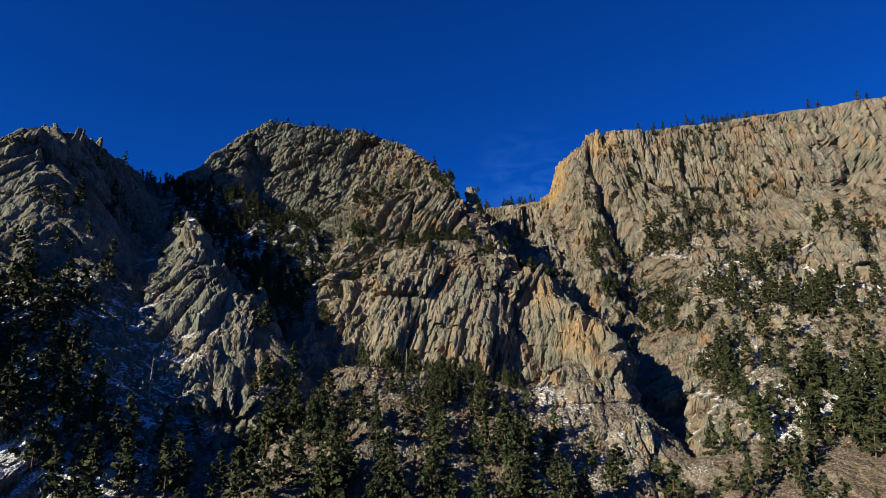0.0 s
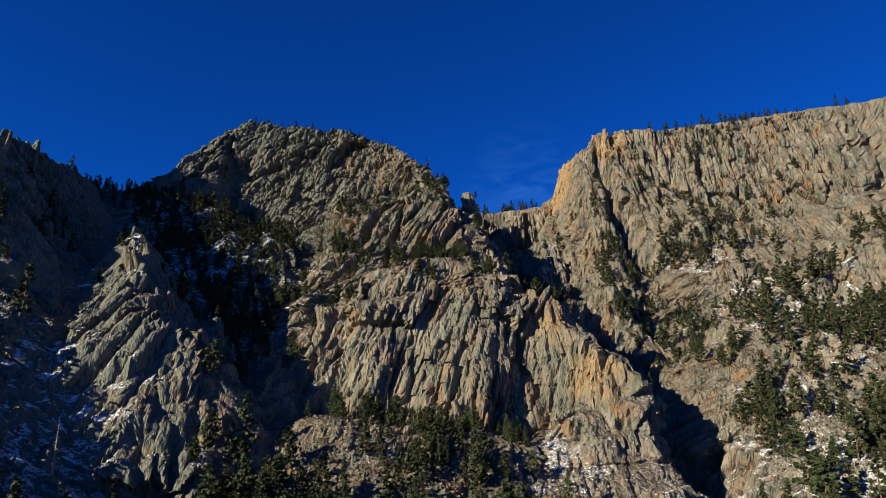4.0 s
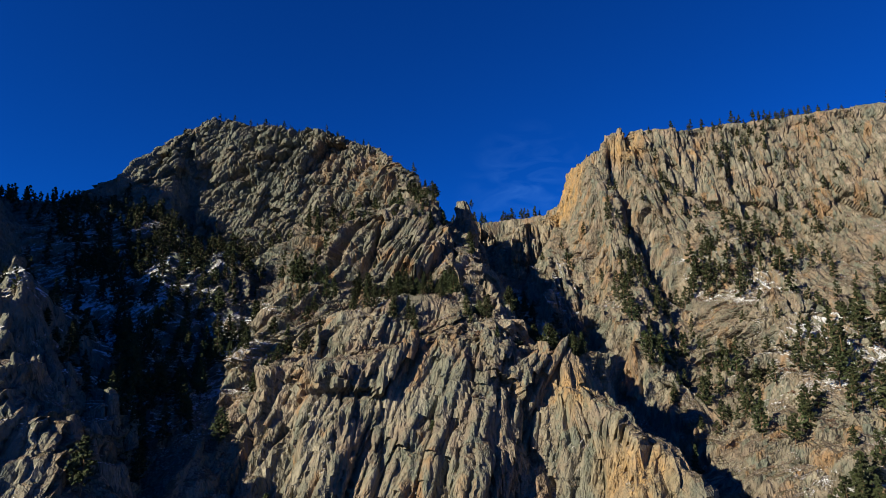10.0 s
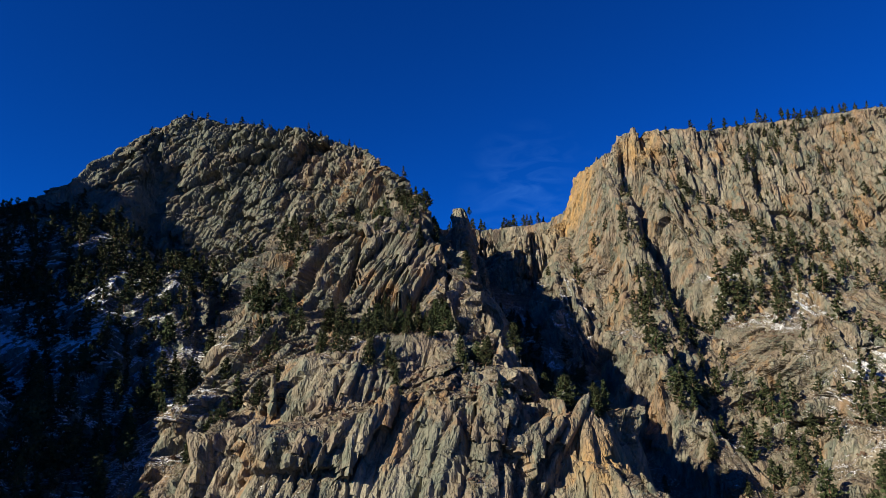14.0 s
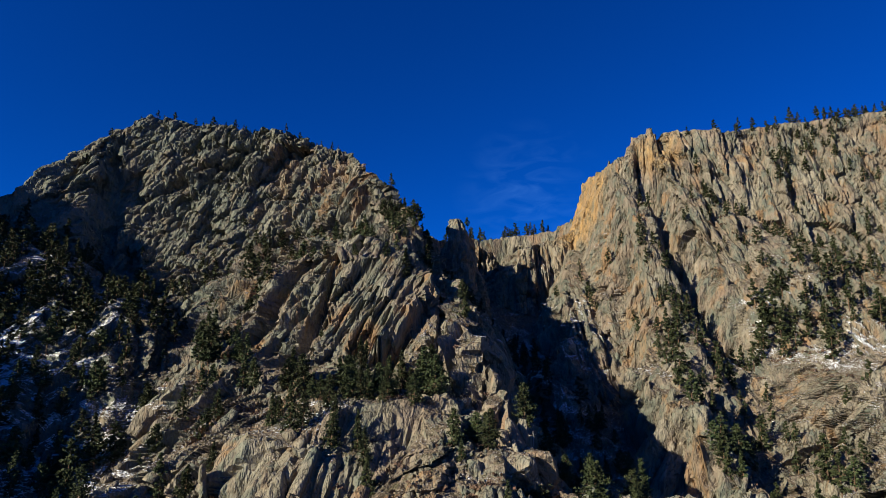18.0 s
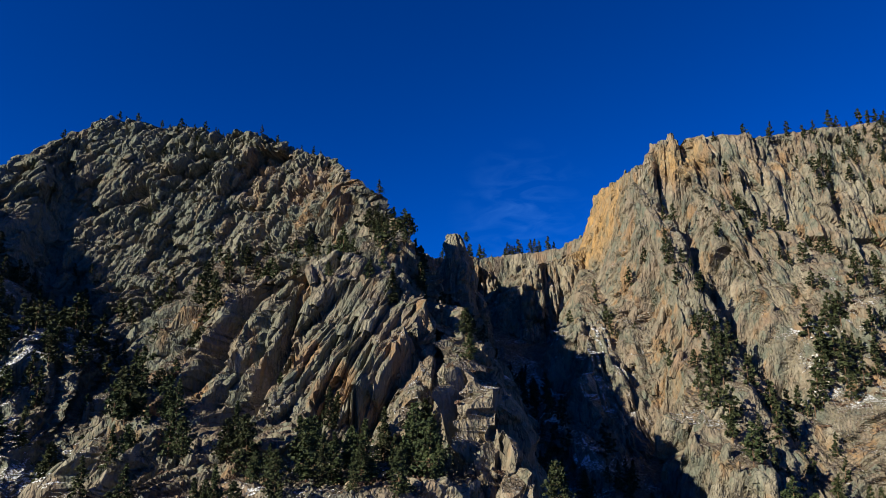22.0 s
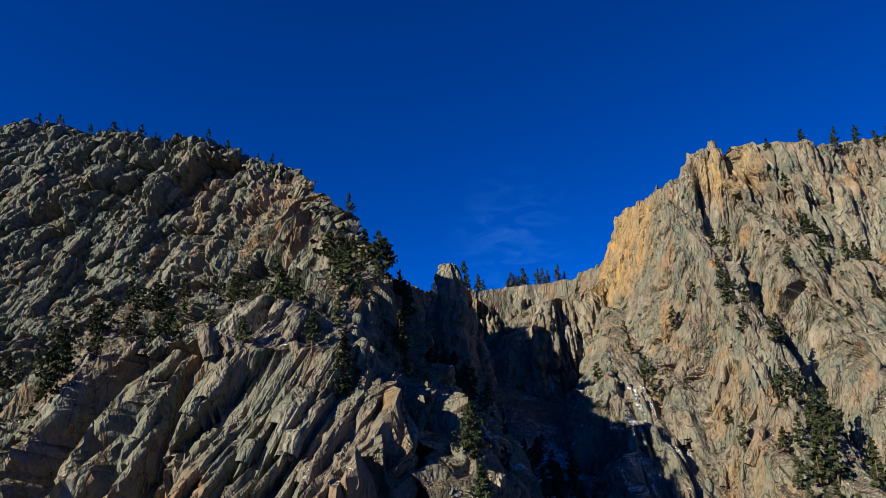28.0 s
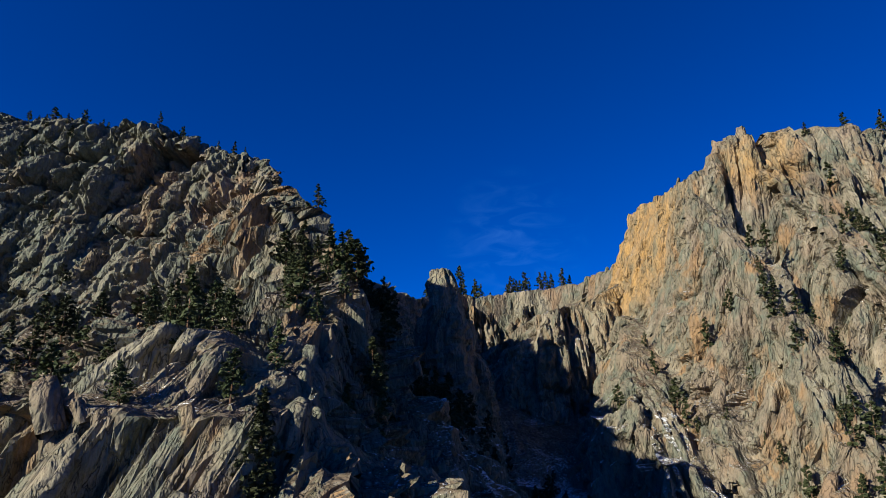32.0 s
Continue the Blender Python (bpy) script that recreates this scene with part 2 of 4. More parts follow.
# Every ridge or bench: name, crest as (x, y, z, half width), then the fall to its left and to its right
# as (slope, metres) steps, seen along the crest.
RIDGES = [
    ("apron", [(57, 207, -12, 6), (12, 211.2, -4.8, 9.6), (-30, 211.2, 0, 6)],
     ((0.6, 999),), ((0.55, 999),)),
    ("apron_knoll", [(-12, 196.2, -9, 6), (-27, 175.2, -14.4, 4.8), (-3, 171, -22.8, 6)],
     ((0.6, 999),), ((0.5, 999),)),
    ("apron_right", [(45, 217.2, 3, 4.8), (55.8, 195, -15.6, 6), (42, 186, -25.2, 6)],
     ((0.8, 999),), ((0.9, 999),)),
    ("buttress_low", [(39.6, 242.4, 36.6, 1.8), (19.2, 235.2, 33.6, 3), (3, 241.2, 40.2, 3), (-16.8, 234, 34.8, 3), (-26, 237.6, 25, 3)],
     ((3.2, 999),), ((0.1, 16), (2.6, 999))),
    ("buttress_tip", [(36, 240, 33, 2.4), (44.4, 229.2, 22.8, 2.4), (52.8, 220.8, 14.4, 1.8), (56.4, 211.2, 1.2, 2.4)],
     ((1.9, 999),), ((2.2, 999),)),
    ("terrace", [(15, 260, 46, 13), (3, 270, 53.5, 16), (3, 292.8, 62.4, 15.6)],
     ((0.6, 10), (2.2, 999),), ((2.2, 999),)),
    ("buttress_high", [(13.2, 304.8, 82.8, 1.8), (4.8, 300, 87, 3), (-15.6, 301.8, 88.2, 3.6), (-31.2, 312, 84, 4.8)],
     ((1.9, 999),), ((0.4, 12), (2.4, 999))),
    ("fins", [(8.4, 291, 75, 1.8), (9.6, 300, 84, 2.4)],
     ((1.6, 999),), ((2.6, 999),)),
    ("peak_rib", [(-139, 427, 170, 2), (-137, 408, 150, 2), (-133, 392, 128, 2), (-128, 378, 110, 2.4)],
     ((2.6, 999),), ((1.0, 999),)),
    ("slabs", [(-8, 315, 95, 4), (-20, 336, 98.5, 5), (-34, 358, 104, 5), (-50, 370, 98, 5)],
     ((1.1, 999),), ((0.6, 8), (2.6, 999))),
    ("ridge_west", [(4.8, 307.2, 85.2, 2.4), (0, 328.8, 100.8, 2.4), (-10.8, 360, 120, 2.4), (-22.8, 387, 142.8, 2.4), (-31.2, 402, 152.4, 3), (-50.4, 415.2, 160.5, 3.6), (-84, 423.6, 171, 4.2), (-123, 430.8, 178.5, 4.8), (-139.2, 427.2, 170.4, 3.6), (-151, 399, 146.5, 3.6), (-165, 379, 118.5, 4.8), (-198, 372, 108, 7.2), (-258, 336, 105, 12)],
     ((2.5, 27), (1.15, 36), (0.6, 999),), ((1.5, 36), (0.8, 999),)),
    ("shelf_west", [(-54, 370.8, 103.2, 7.2), (-34.8, 324, 84, 8.4), (-34.8, 289.2, 61.2, 8.4), (-39, 264, 39.6, 5.4)],
     ((0.55, 26), (2.0, 999)), ((1.45, 999),)),
    ("shelf_foot", [(-39, 264, 39.6, 5.4), (-27, 240, 24, 4.2), (-33, 226, 9, 3)],
     ((1.8, 999),), ((1.45, 999),)),
    ("forest_slope", [(-76.8, 260.4, 37.2, 8.4), (-99, 339, 80.4, 15.6), (-138, 360, 102, 14.4), (-180, 333.6, 103.2, 12)],
     ((0.7, 999),), ((0.75, 999),)),
    ("spur", [(-103.2, 240, 61.8, 1.2), (-92, 222, 48, 4), (-81, 211, 34, 6), (-72.6, 196.8, 8.4, 7.2), (-62.4, 183.6, -8.4, 4.8)],
     ((1.25, 999),), ((1.35, 999),)),
    ("peak_far", [(-166.8, 204, 58, 2.4), (-153.6, 219.6, 90, 1.8), (-151.8, 234, 93.6, 1.8), (-152.4, 248.4, 96, 1.8), (-150, 259.2, 94.8, 1.8), (-157.2, 288, 93.6, 2.4), (-178.8, 333.6, 103.2, 6)],
     ((0.9, 999),), ((1.5, 36), (0.8, 999),)),
    ("apron_west", [(-144, 187.2, 25.2, 8.4), (-105.6, 179.4, 1.2, 6), (-82.8, 158.4, -16.2, 8.4)],
     ((0.7, 999),), ((0.55, 999),)),
    ("wall_east", [(100, 422.4, 157.5, 1.8), (105, 420, 158.5, 1.8), (107.5, 419.5, 168.5, 1.8), (114, 419, 169.5, 1.8),
                   (118, 418.5, 162.5, 1.2), (122, 417.8, 167.5, 2), (133, 416.5, 166.5, 2.4), (150, 413, 166, 2.4), (167, 410.4, 169, 2.4), (198, 400.8, 169, 3),
                   (230, 390, 170.5, 3), (264, 382.8, 173, 4.8), (336, 366, 176.4, 6), (420, 336, 174, 12)],
     ((2.4, 45), (0.8, 999),), ((2.7, 22.8), (1.25, 45), (0.6, 999),)),
    ("arete", [(97, 418, 150, 1.8), (94.8, 385.2, 106.8, 4.8), (93.6, 363.6, 80.4, 6), (81.6, 337.2, 56.4, 7.2), (81.6, 316.8, 48.6, 5.4), (87.6, 300, 31.2, 4.2), (90, 270, 10.8, 4.8), (89.4, 243, -3.6, 2.4), (91.2, 231, -18, 3.6)],
     ((1.35, 999),), ((2.8, 999),)),
    ("yellow_wall", [(97, 422, 156, 1.8), (93, 444, 155, 1.8), (92.4, 463, 154.5, 1.8), (91, 471, 143, 1.8), (88, 507, 140.5, 2.4), (57, 513.6, 138, 4.8), (33.6, 510, 134.5, 3.6), (6, 489, 129.6, 3.6), (-12, 444, 135, 3), (-28.8, 414, 146.4, 3)],
     ((4.0, 13.2), (1.5, 999),), ((0.7, 999),)),
    ("under_saddle", [(82, 440, 116, 2.4), (71, 414, 101, 3), (66, 384, 76.8, 3.6), (64.8, 364.8, 57, 3.6)],
     ((1.2, 999),), ((1.9, 999),)),
    ("rim_step", [(55, 451, 119, 2), (70, 452, 123, 2.4), (86, 457, 131, 2.4)],
     ((0.5, 999),), ((3.0, 999),)),
    ("canyon_rib", [(17, 296, 78, 1.5), (19, 282, 69, 1.5), (22, 268, 55, 1.8), (24, 258, 46, 2)],
     ((2.5, 999),), ((2.4, 999),)),
    ("scree_east", [(139.2, 354, 70.8, 13.2), (139.2, 312, 51.6, 10.8), (123, 273, 31.2, 8.4), (118.8, 243, 18, 4.8), (120, 223.2, -1.2, 5.4), (117.6, 207.6, -14.4, 6)],
     ((0.5, 999),), ((0.85, 999),)),
    ("scree_far", [(180, 355.2, 81.6, 18), (186, 288, 37.2, 18), (180, 228, 1.2, 18)],
     ((0.4, 999),), ((0.45, 999),)),
    ("crag_tri", [(128.4, 314.4, 55.2, 1.2), (135.6, 311.4, 61.8, 1.2), (144, 309.6, 55.2, 1.2)],
     ((1.2, 999),), ((2.4, 999),)),
    ("crag_mid", [(112.8, 244.8, 15.6, 1.8), (118.8, 243.6, 20.4, 1.8), (123.6, 240, 12, 1.8)],
     ((1.2, 999),), ((2.4, 999),)),
    ("slab_right", [(160.8, 286.8, 49.2, 1.8), (198, 300, 70.8, 2.4), (240, 312, 90, 3.6)],
     ((1.0, 999),), ((1.5, 999),)),
    ("shadow_ridge", [(0, 328.8, 95, 2.4), (4, 366, 96, 2.4), (3, 414, 113, 3)],
     ((1.6, 999),), ((1.9, 30), (1.0, 999))),
    # added rim out of view, only blocks sun from the lower western gully
    ("unseen_shade_rim", [(-166.8, 204, 57, 2), (-165, 180, 45, 3), (-160, 150, 31, 3), (-168, 95, 8, 5)],
     ((1.4, 999),), ((0.8, 999),)),
    # invented high ridge outside the view, shades the western peak and forest slope
    ("unseen_shade_ridge", [(-270, 85, 100, 3), (-275, 125, 122, 3), (-280, 200, 174, 3), (-292, 280, 206, 3), (-312, 345, 228, 4)],
     ((1.0, 999),), ((2.8, 999),)),
]


# gullies and clefts: way on the map, half width, depth
GULLIES = [
    ([(110, 414), (106, 390), (110, 375), (113, 356)], 4.2, 24.0),
    ([(37, 400), (40, 370), (47, 312), (62, 258), (75, 222), (80, 190)], 7.0, 11.0),
    ([(150, 408), (146, 385), (152, 360)], 2.6, 5.0),
    ([(-60, 212), (-58, 240), (-68, 268), (-96, 330)], 6.0, 5.0),
    ([(52, 240), (62, 228), (70, 212)], 3.0, 5.0),
    ([(-30, 398), (-26, 372), (-24, 350)], 3.0, 4.0),
]


def fall(d, steps):
    out, left = 0.0, d
    for slope, length in steps:
        part_d = np.minimum(left, length)
        out = out + slope * part_d
        left = left - part_d
    return out


def broad_land(x, y):
    """Height of the land without its finer relief."""
    h = np.where(y < 180, -36 + 0.36 * (y - 180), -36 + 0.46 * (y - 180))
    h = np.clip(h, -90, 99) + 3.6 * rough2(x / 36, y / 36, 5)
    for _, crest, left, right in RIDGES:
        best = np.full(x.shape, -1e9)
        for (ax, ay, az, aw), (bx, by, bz, bw) in zip(crest, crest[1:]):
            dx, dy = bx - ax, by - ay
            k = np.clip(((x - ax) * dx + (y - ay) * dy) / (dx * dx + dy * dy), 0, 1)
            ex, ey = x - ax - k * dx, y - ay - k * dy
            d = np.sqrt(ex * ex + ey * ey) + 1e-6
            side = (dx * ey - dy * ex) / (d * math.hypot(dx, dy))
            over = np.maximum(d - (aw + k * (bw - aw)), 0)
            m = 0.5 + 0.5 * np.clip(side * 1.6, -1, 1)
            best = np.maximum(best, az + k * (bz - az) - m * fall(over, left) - (1 - m) * fall(over, right))
        soft = np.maximum(2.4 - np.abs(h - best), 0)
        h = np.maximum(h, best) + soft * soft / 9.6
    for way, wide, deep in GULLIES:
        near = np.full(x.shape, 1e9)
        for (ax, ay), (bx, by) in zip(way, way[1:]):
            dx, dy = bx - ax, by - ay
            k = np.clip(((x - ax) * dx + (y - ay) * dy) / (dx * dx + dy * dy), 0, 1)
            near = np.minimum(near, (x - ax - k * dx) ** 2 + (y - ay - k * dy) ** 2)
        h = h - deep * np.exp(-near / (wide * wide))
    return h


def joints(x, y, seed):
    """Jointed rock in plan: the height of the block (-1 to 1) with a tilt of its own, and how near its edge a place is (0 at the joint)."""
    fx, fy = np.floor(x), np.floor(y)
    ix, iy = fx.astype(np.int64), fy.astype(np.int64)
    d1, d2 = np.full(x.shape, 9.0), np.full(x.shape, 9.0)
    value = np.zeros(x.shape)
    for ox in (-1, 0, 1):
        for oy in (-1, 0, 1):
            px = ox + 0.5 + 0.42 * lattice(ix + ox, iy + oy, 1, seed) - (x - fx)
            py = oy + 0.5 + 0.42 * lattice(ix + ox, iy + oy, 2, seed) - (y - fy)
            d = np.sqrt(px * px + py * py)
            v = lattice(ix + ox, iy + oy, 3, seed) + 0.9 * px * lattice(ix + ox, iy + oy, 4, seed) + 0.9 * py * lattice(ix + ox, iy + oy, 5, seed)
            nearer = d < d1
            d2 = np.where(nearer, d1, np.minimum(d2, d))
            value = np.where(nearer, v, value)
            d1 = np.where(nearer, d, d1)
    return value, np.clip((d2 - d1) / 0.2, 0, 1)


def land(x, y):
    """Height of the land with fins, ledges and gullies."""
    x, y = np.asarray(x, float), np.asarray(y, float)
    # high faces lie smoother than the lower buttresses
    sheer = 1 - 0.65 * np.interp(x, [64, 80], [0, 1]) * np.interp(y, [310, 345], [0, 1]) - 0.4 * np.interp(x, [-20, 10], [1, 0]) * np.interp(y, [340, 370], [0, 1])
    wx = x + 4.0 * rough2(x / 28, y / 28, 11) + sheer * (1.6 * rough2(x / 10, y / 10, 12) + 0.5 * rough2(x / 4, y / 4, 13))
    wy = y + 4.0 * rough2(x / 28, y / 28, 21) + sheer * (1.6 * rough2(x / 10, y / 10, 22) + 0.5 * rough2(x / 4, y / 4, 23))
    h = broad_land(wx, wy)
    gx, gy = np.gradient(h, x[0], axis=1), np.gradient(h, y[:, 0], axis=0)
    steep = np.sqrt(gx * gx + gy * gy) + 1e-6
    rock = np.clip((steep - 0.3) / 0.5, 0.12, 1)
    cut = np.clip(steep, 0.7, 2.3)
    # fins and joints run down the fall of the slope: across slopes that face south, or those that face a gully
    facing = np.clip((np.abs(gy) - np.abs(gx)) / steep * 2 + 0.5, 0, 1)
    lean = np.where(x < 60, 0.38, -0.12)
    ax, ay = x - lean * y, y
    relief = 0.0
    for wide, tall, deep, groove, seed in ((13.0, 17.0, 1.1, 0.6, 101), (5.2, 7.0, 0.25, 0.2, 111)):
        jx = 0.25 * wide * rough2(x / wide, y / wide, seed + 7)
        v1, e1 = joints((ax + jx) / wide, (ay + jx) / tall, seed)
        v2, e2 = joints((x + jx) / tall, (y + jx) / wide, seed + 1)
        relief = relief + facing * (deep * v1 - groove * (1 - e1) ** 2) + (1 - facing) * (deep * v2 - groove * (1 - e2) ** 2)
    h = h + rock * cut * sheer * relief
    # ledges
    step = 8 + 2 * rough2(x / 30, y / 30, 51)
    q = (h + 6 * rough2(x / 20, y / 20, 52)) / step
    f = q - np.floor(q)
    h = h + rock * step * 0.3 * (np.clip((f - 0.3) / 0.4, 0, 1) - f)
    h = h + rock * 0.12 * layered(x / 2.4, y / 2.4, 2, 61) + (1 - rock) * 0.7 * layered(x / 5, y / 5, 4, 71)
    return h


def mesh_object(name, verts, faces, material, parent=None):
    me = bpy.data.meshes.new(name)
    me.from_pydata(verts, [], faces)
    me.materials.append(material)
    ob = new(name, me)
    ob.parent = parent
    return ob


def sheet_mesh(name, co, quads, material):
    """A mesh from arrays of places and of quads."""
    used, inverse = np.unique(quads, return_inverse=True)
    me = bpy.data.meshes.new(name)
    me.vertices.add(len(used))
    me.vertices.foreach_set("co", co[used].astype(np.float32).ravel())
    n = len(quads)
    me.loops.add(4 * n)
    me.loops.foreach_set("vertex_index", inverse.ravel().astype(np.int32))
    me.polygons.add(n)
    me.polygons.foreach_set("loop_start", np.arange(0, 4 * n, 4, dtype=np.int32))
    me.polygons.foreach_set("loop_total", np.full(n, 4, dtype=np.int32))
    me.update(calc_edges=True)
    me.shade_flat()
    me.materials.append(material)
    return tagged(new(name, me), kind="structure")


def spaced(stops):
    """Grid lines from (start, end, step) stretches."""
    return np.concatenate([np.arange(a, b, s) for a, b, s in stops] + [[stops[-1][1]]])


GX = spaced([(-290, -175, 2.5), (-175, 235, 0.62), (235, 420, 2.5)])
PLAN_Y = spaced([(-40, 150, 2.5), (150, 525, 0.75), (525, 620, 3)])
px_, py_ = np.meshgrid(GX, PLAN_Y)
plan_z, wide_z = land(px_, py_), broad_land(px_, py_)
plan_sx, plan_sy = np.gradient(wide_z, GX, axis=1), np.gradient(wide_z, PLAN_Y, axis=0)


def blurred(f, times, axes=(0, 1)):
    """A field of the plan, smoothed."""
    f = f.copy()
    for _ in range(times):
        for axis in axes:
            g = np.moveaxis(f, axis, 0)
            g[1:-1] = (g[:-2] + 2 * g[1:-1] + g[2:]) / 4
    return f


# rows of the sheet lie closer together where the land climbs
ROWS = 1020
crowd = np.sqrt(1 + blurred(plan_sy, 4) ** 2)
crowd *= np.where(py_ < 150, 0.25, 1) * (1 - 0.7 * np.interp(py_, [430, 450], [0, 1]) * np.interp(np.abs(px_ - 62), [50, 75], [0, 1])) * np.where(py_ > 520, 0.3, 1)
crowd = blurred(crowd, 140, (1,))
RANK = np.cumsum(crowd * np.gradient(PLAN_Y)[:, None], axis=0)
RANK = (RANK - RANK[0]) / (RANK[-1] - RANK[0]) * (ROWS - 1)
nx, ny = len(GX), ROWS


def on_rows(field):
    """A field of the plan, taken over to the rows of the sheet."""
    return np.stack([np.interp(np.arange(ROWS), RANK[:, i], field[:, i]) for i in range(nx)], 1)


mx = np.broadcast_to(GX, (ROWS, nx))
my, mz, sx, sy = on_rows(py_), on_rows(plan_z), on_rows(plan_sx), on_rows(plan_sy)
tilt = np.sqrt(sx * sx + sy * sy) + 1e-6
way_x, way_y = -sx / tilt, -sy / tilt
face_south = np.clip((np.abs(sy) - np.abs(sx)) / tilt * 2 + 0.5, 0, 1)
ribs = np.interp(mx, [75, 95], [0, 1]) * np.interp(my, [165, 190, 310, 345], [0, 1, 1, 0])   # rock ribs through the eastern scree
lean = np.clip((tilt - 0.35) / 0.7, 0.15 + 0.25 * np.interp(mx, [70, 100], [0, 1]) * np.interp(my, [165, 190], [0, 1]) + 0.25 * ribs, 1)


def pillars(u, v, seed):
    """Rounded upright pillars on a face: how far each stands out (-1 to 1), with a slant of its own, and its swell (0 in the cleft, 1 along the middle)."""
    fx, fy = np.floor(u), np.floor(v)
    ix, iy = fx.astype(np.int64), fy.astype(np.int64)
    d1, d2 = np.full(u.shape, 9.0), np.full(u.shape, 9.0)
    value = np.zeros(u.shape)
    for ox in (-1, 0, 1):
        for oy in (-1, 0, 1):
            cx, cy = ix + ox, iy + oy
            qx = ox + 0.5 + 0.40 * lattice(cx, cy, 1, seed) - (u - fx)
            qy = oy + 0.5 + 0.45 * lattice(cx, cy, 2, seed) - (v - fy)
            d = np.maximum(np.abs(qx), 0.75 * np.abs(qy)) * 0.6 + 0.4 * np.sqrt(qx * qx + qy * qy)
            r = lattice(cx, cy, 3, seed) + 0.7 * qx * lattice(cx, cy, 4, seed) + 0.5 * qy
            nearer = d < d1
            d2 = np.where(nearer, d1, np.minimum(d2, d))
            value = np.where(nearer, r, value)
            d1 = np.where(nearer, d, d1)
    e = np.clip((d2 - d1) / 0.55, 0, 1)
    return value, 1 - (1 - e) ** 3


# fins lean to the east on the central mountain, stand upright on the eastern wall
fins_here = np.interp(mx, [-75, -50, 8, 20], [0, 1, 1, 0]) * np.interp(my, [258, 275, 340, 375], [0, 1, 1, 0])
shear = np.interp(mx, [-110, -60, 20, 45, 70], [0.45, 0.35, 0.25, 0.10, -0.08]) + 0.24 * fins_here
# tall columns on the lower buttress and the fins, squarer blocks towards the summit
upright = np.interp(my, [300, 350, 380], [1.1, 1.0, 0.5])
upright = np.where(mx > 60, 1.0, upright)
broader = 1 + 0.5 * np.interp(mx, [-70, -58], [1, 0]) * np.interp(my, [250, 265], [1, 0])
out = np.zeros(mx.shape)
for wide, tall, deep, swell, seed in ((19.0, 40.0, 3.0, 2.6, 251), (8.6, 27.0, 1.9, 2.0, 201), (3.9, 14.0, 1.0, 2.0, 211), (1.9, 5.0, 0.35, 0.4, 221)):
    wide, tall = wide * broader * (1 - 0.25 * fins_here), tall * upright * broader
    bend = 0.22 * wide * rough3(mx / wide / 1.5, my / wide / 1.5, mz / tall, seed + 7)
    level = (mz + 1.5 * bend) / tall
    v1, e1 = pillars((mx - shear * mz + bend) / wide, level, seed)
    v2, e2 = pillars((my + 0.1 * mz + bend) / wide, level + 0.37, seed + 1)
    out += face_south * (deep * v1 + swell * (e1 - 0.7)) + (1 - face_south) * (deep * v2 + swell * (e2 - 0.7))
# some faces are broken up, others lie smooth
broken = np.clip(0.85 + 0.6 * rough3(mx / 24, my / 24, mz / 30, 241) + 0.25 * rough3(mx / 9, my / 9, mz / 14, 242), 0.3, 1.35)
clean = np.exp(-((mx - 93) / 9) ** 2 - ((my - 446) / 22) ** 2)   # the smooth yellow wall
out *= broken * np.interp(mx, [55, 80], [1.0, 0.85]) * (1 + 0.35 * fins_here + 0.5 * ribs) * (1 - 0.7 * clean)
out += 0.12 * rough3(mx / 1.3, my / 1.3, mz / 1.8, 231)
PX, PY = mx + lean * out * way_x, my + lean * out * way_y
mz = mz + 0.2 * lean * out
CO = np.stack([PX, PY, mz], -1).reshape(-1, 3)
i0 = (np.arange(ny - 1)[:, None] * nx + np.arange(nx - 1)[None, :])
QUADS = np.stack([i0, i0 + 1, i0 + nx + 1, i0 + nx], -1).reshape(-1, 4)
qx = ((mx[:-1, :-1] + mx[1:, 1:]) / 2).ravel()
qy = ((my[:-1, :-1] + my[1:, 1:]) / 2).ravel()
canyon = np.interp(qy, [180, 216, 252, 312, 384, 432, 510], [77, 73, 62, 47, 36, 37, 42])
west_gully = np.interp(qy, [150, 180, 228, 264, 336], [-57, -55, -58, -66, -111])
parts_of_land = [
    ("mountain_east", qx >= canyon, "sunlit granite wall and scree slope with patchy snow"),
    ("mountain_centre", (qx < canyon) & (qx >= west_gully), "finned granite buttresses rising to a rounded summit"),
    ("mountain_west", qx < west_gully, "shaded granite spur and wooded gully with old snow"),
]
LAND = {}
for name, mask, label in parts_of_land:
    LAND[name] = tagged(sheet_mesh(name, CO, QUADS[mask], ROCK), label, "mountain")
# coarse land from there to the horizon
FX = np.concatenate([np.arange(-3000, -290, 110), np.arange(-290, 421, 35.5), np.arange(460, 3000, 110)])
FY = np.concatenate([np.arange(-3000, -40, 110), np.arange(-40, 621, 33), np.arange(660, 3200, 110)])
fx, fy = np.meshgrid(FX, FY)
inner = np.clip(np.minimum(np.minimum(fx + 290, 420 - fx), np.minimum(fy + 40, 620 - fy)) / 36, 0, 1)
away = np.sqrt(np.maximum(np.abs(fx - 65) - 355, 0) ** 2 + np.maximum(np.abs(fy - 290) - 330, 0) ** 2)
fz = np.minimum(broad_land(fx, fy), 190) - 18 * inner - 1.2 + 15 * layered(fx / 300, fy / 300, 4, 91) * np.clip(away / 240, 0, 1) - 0.12 * np.minimum(away, 540)
fco = np.stack([fx, fy, fz], -1).reshape(-1, 3)
j0 = (np.arange(len(FY) - 1)[:, None] * len(FX) + np.arange(len(FX) - 1)[None, :])
fq = np.stack([j0, j0 + 1, j0 + len(FX) + 1, j0 + len(FX)], -1).reshape(-1, 4)
cx_, cy_ = fco[fq].mean(1)[:, 0], fco[fq].mean(1)[:, 1]
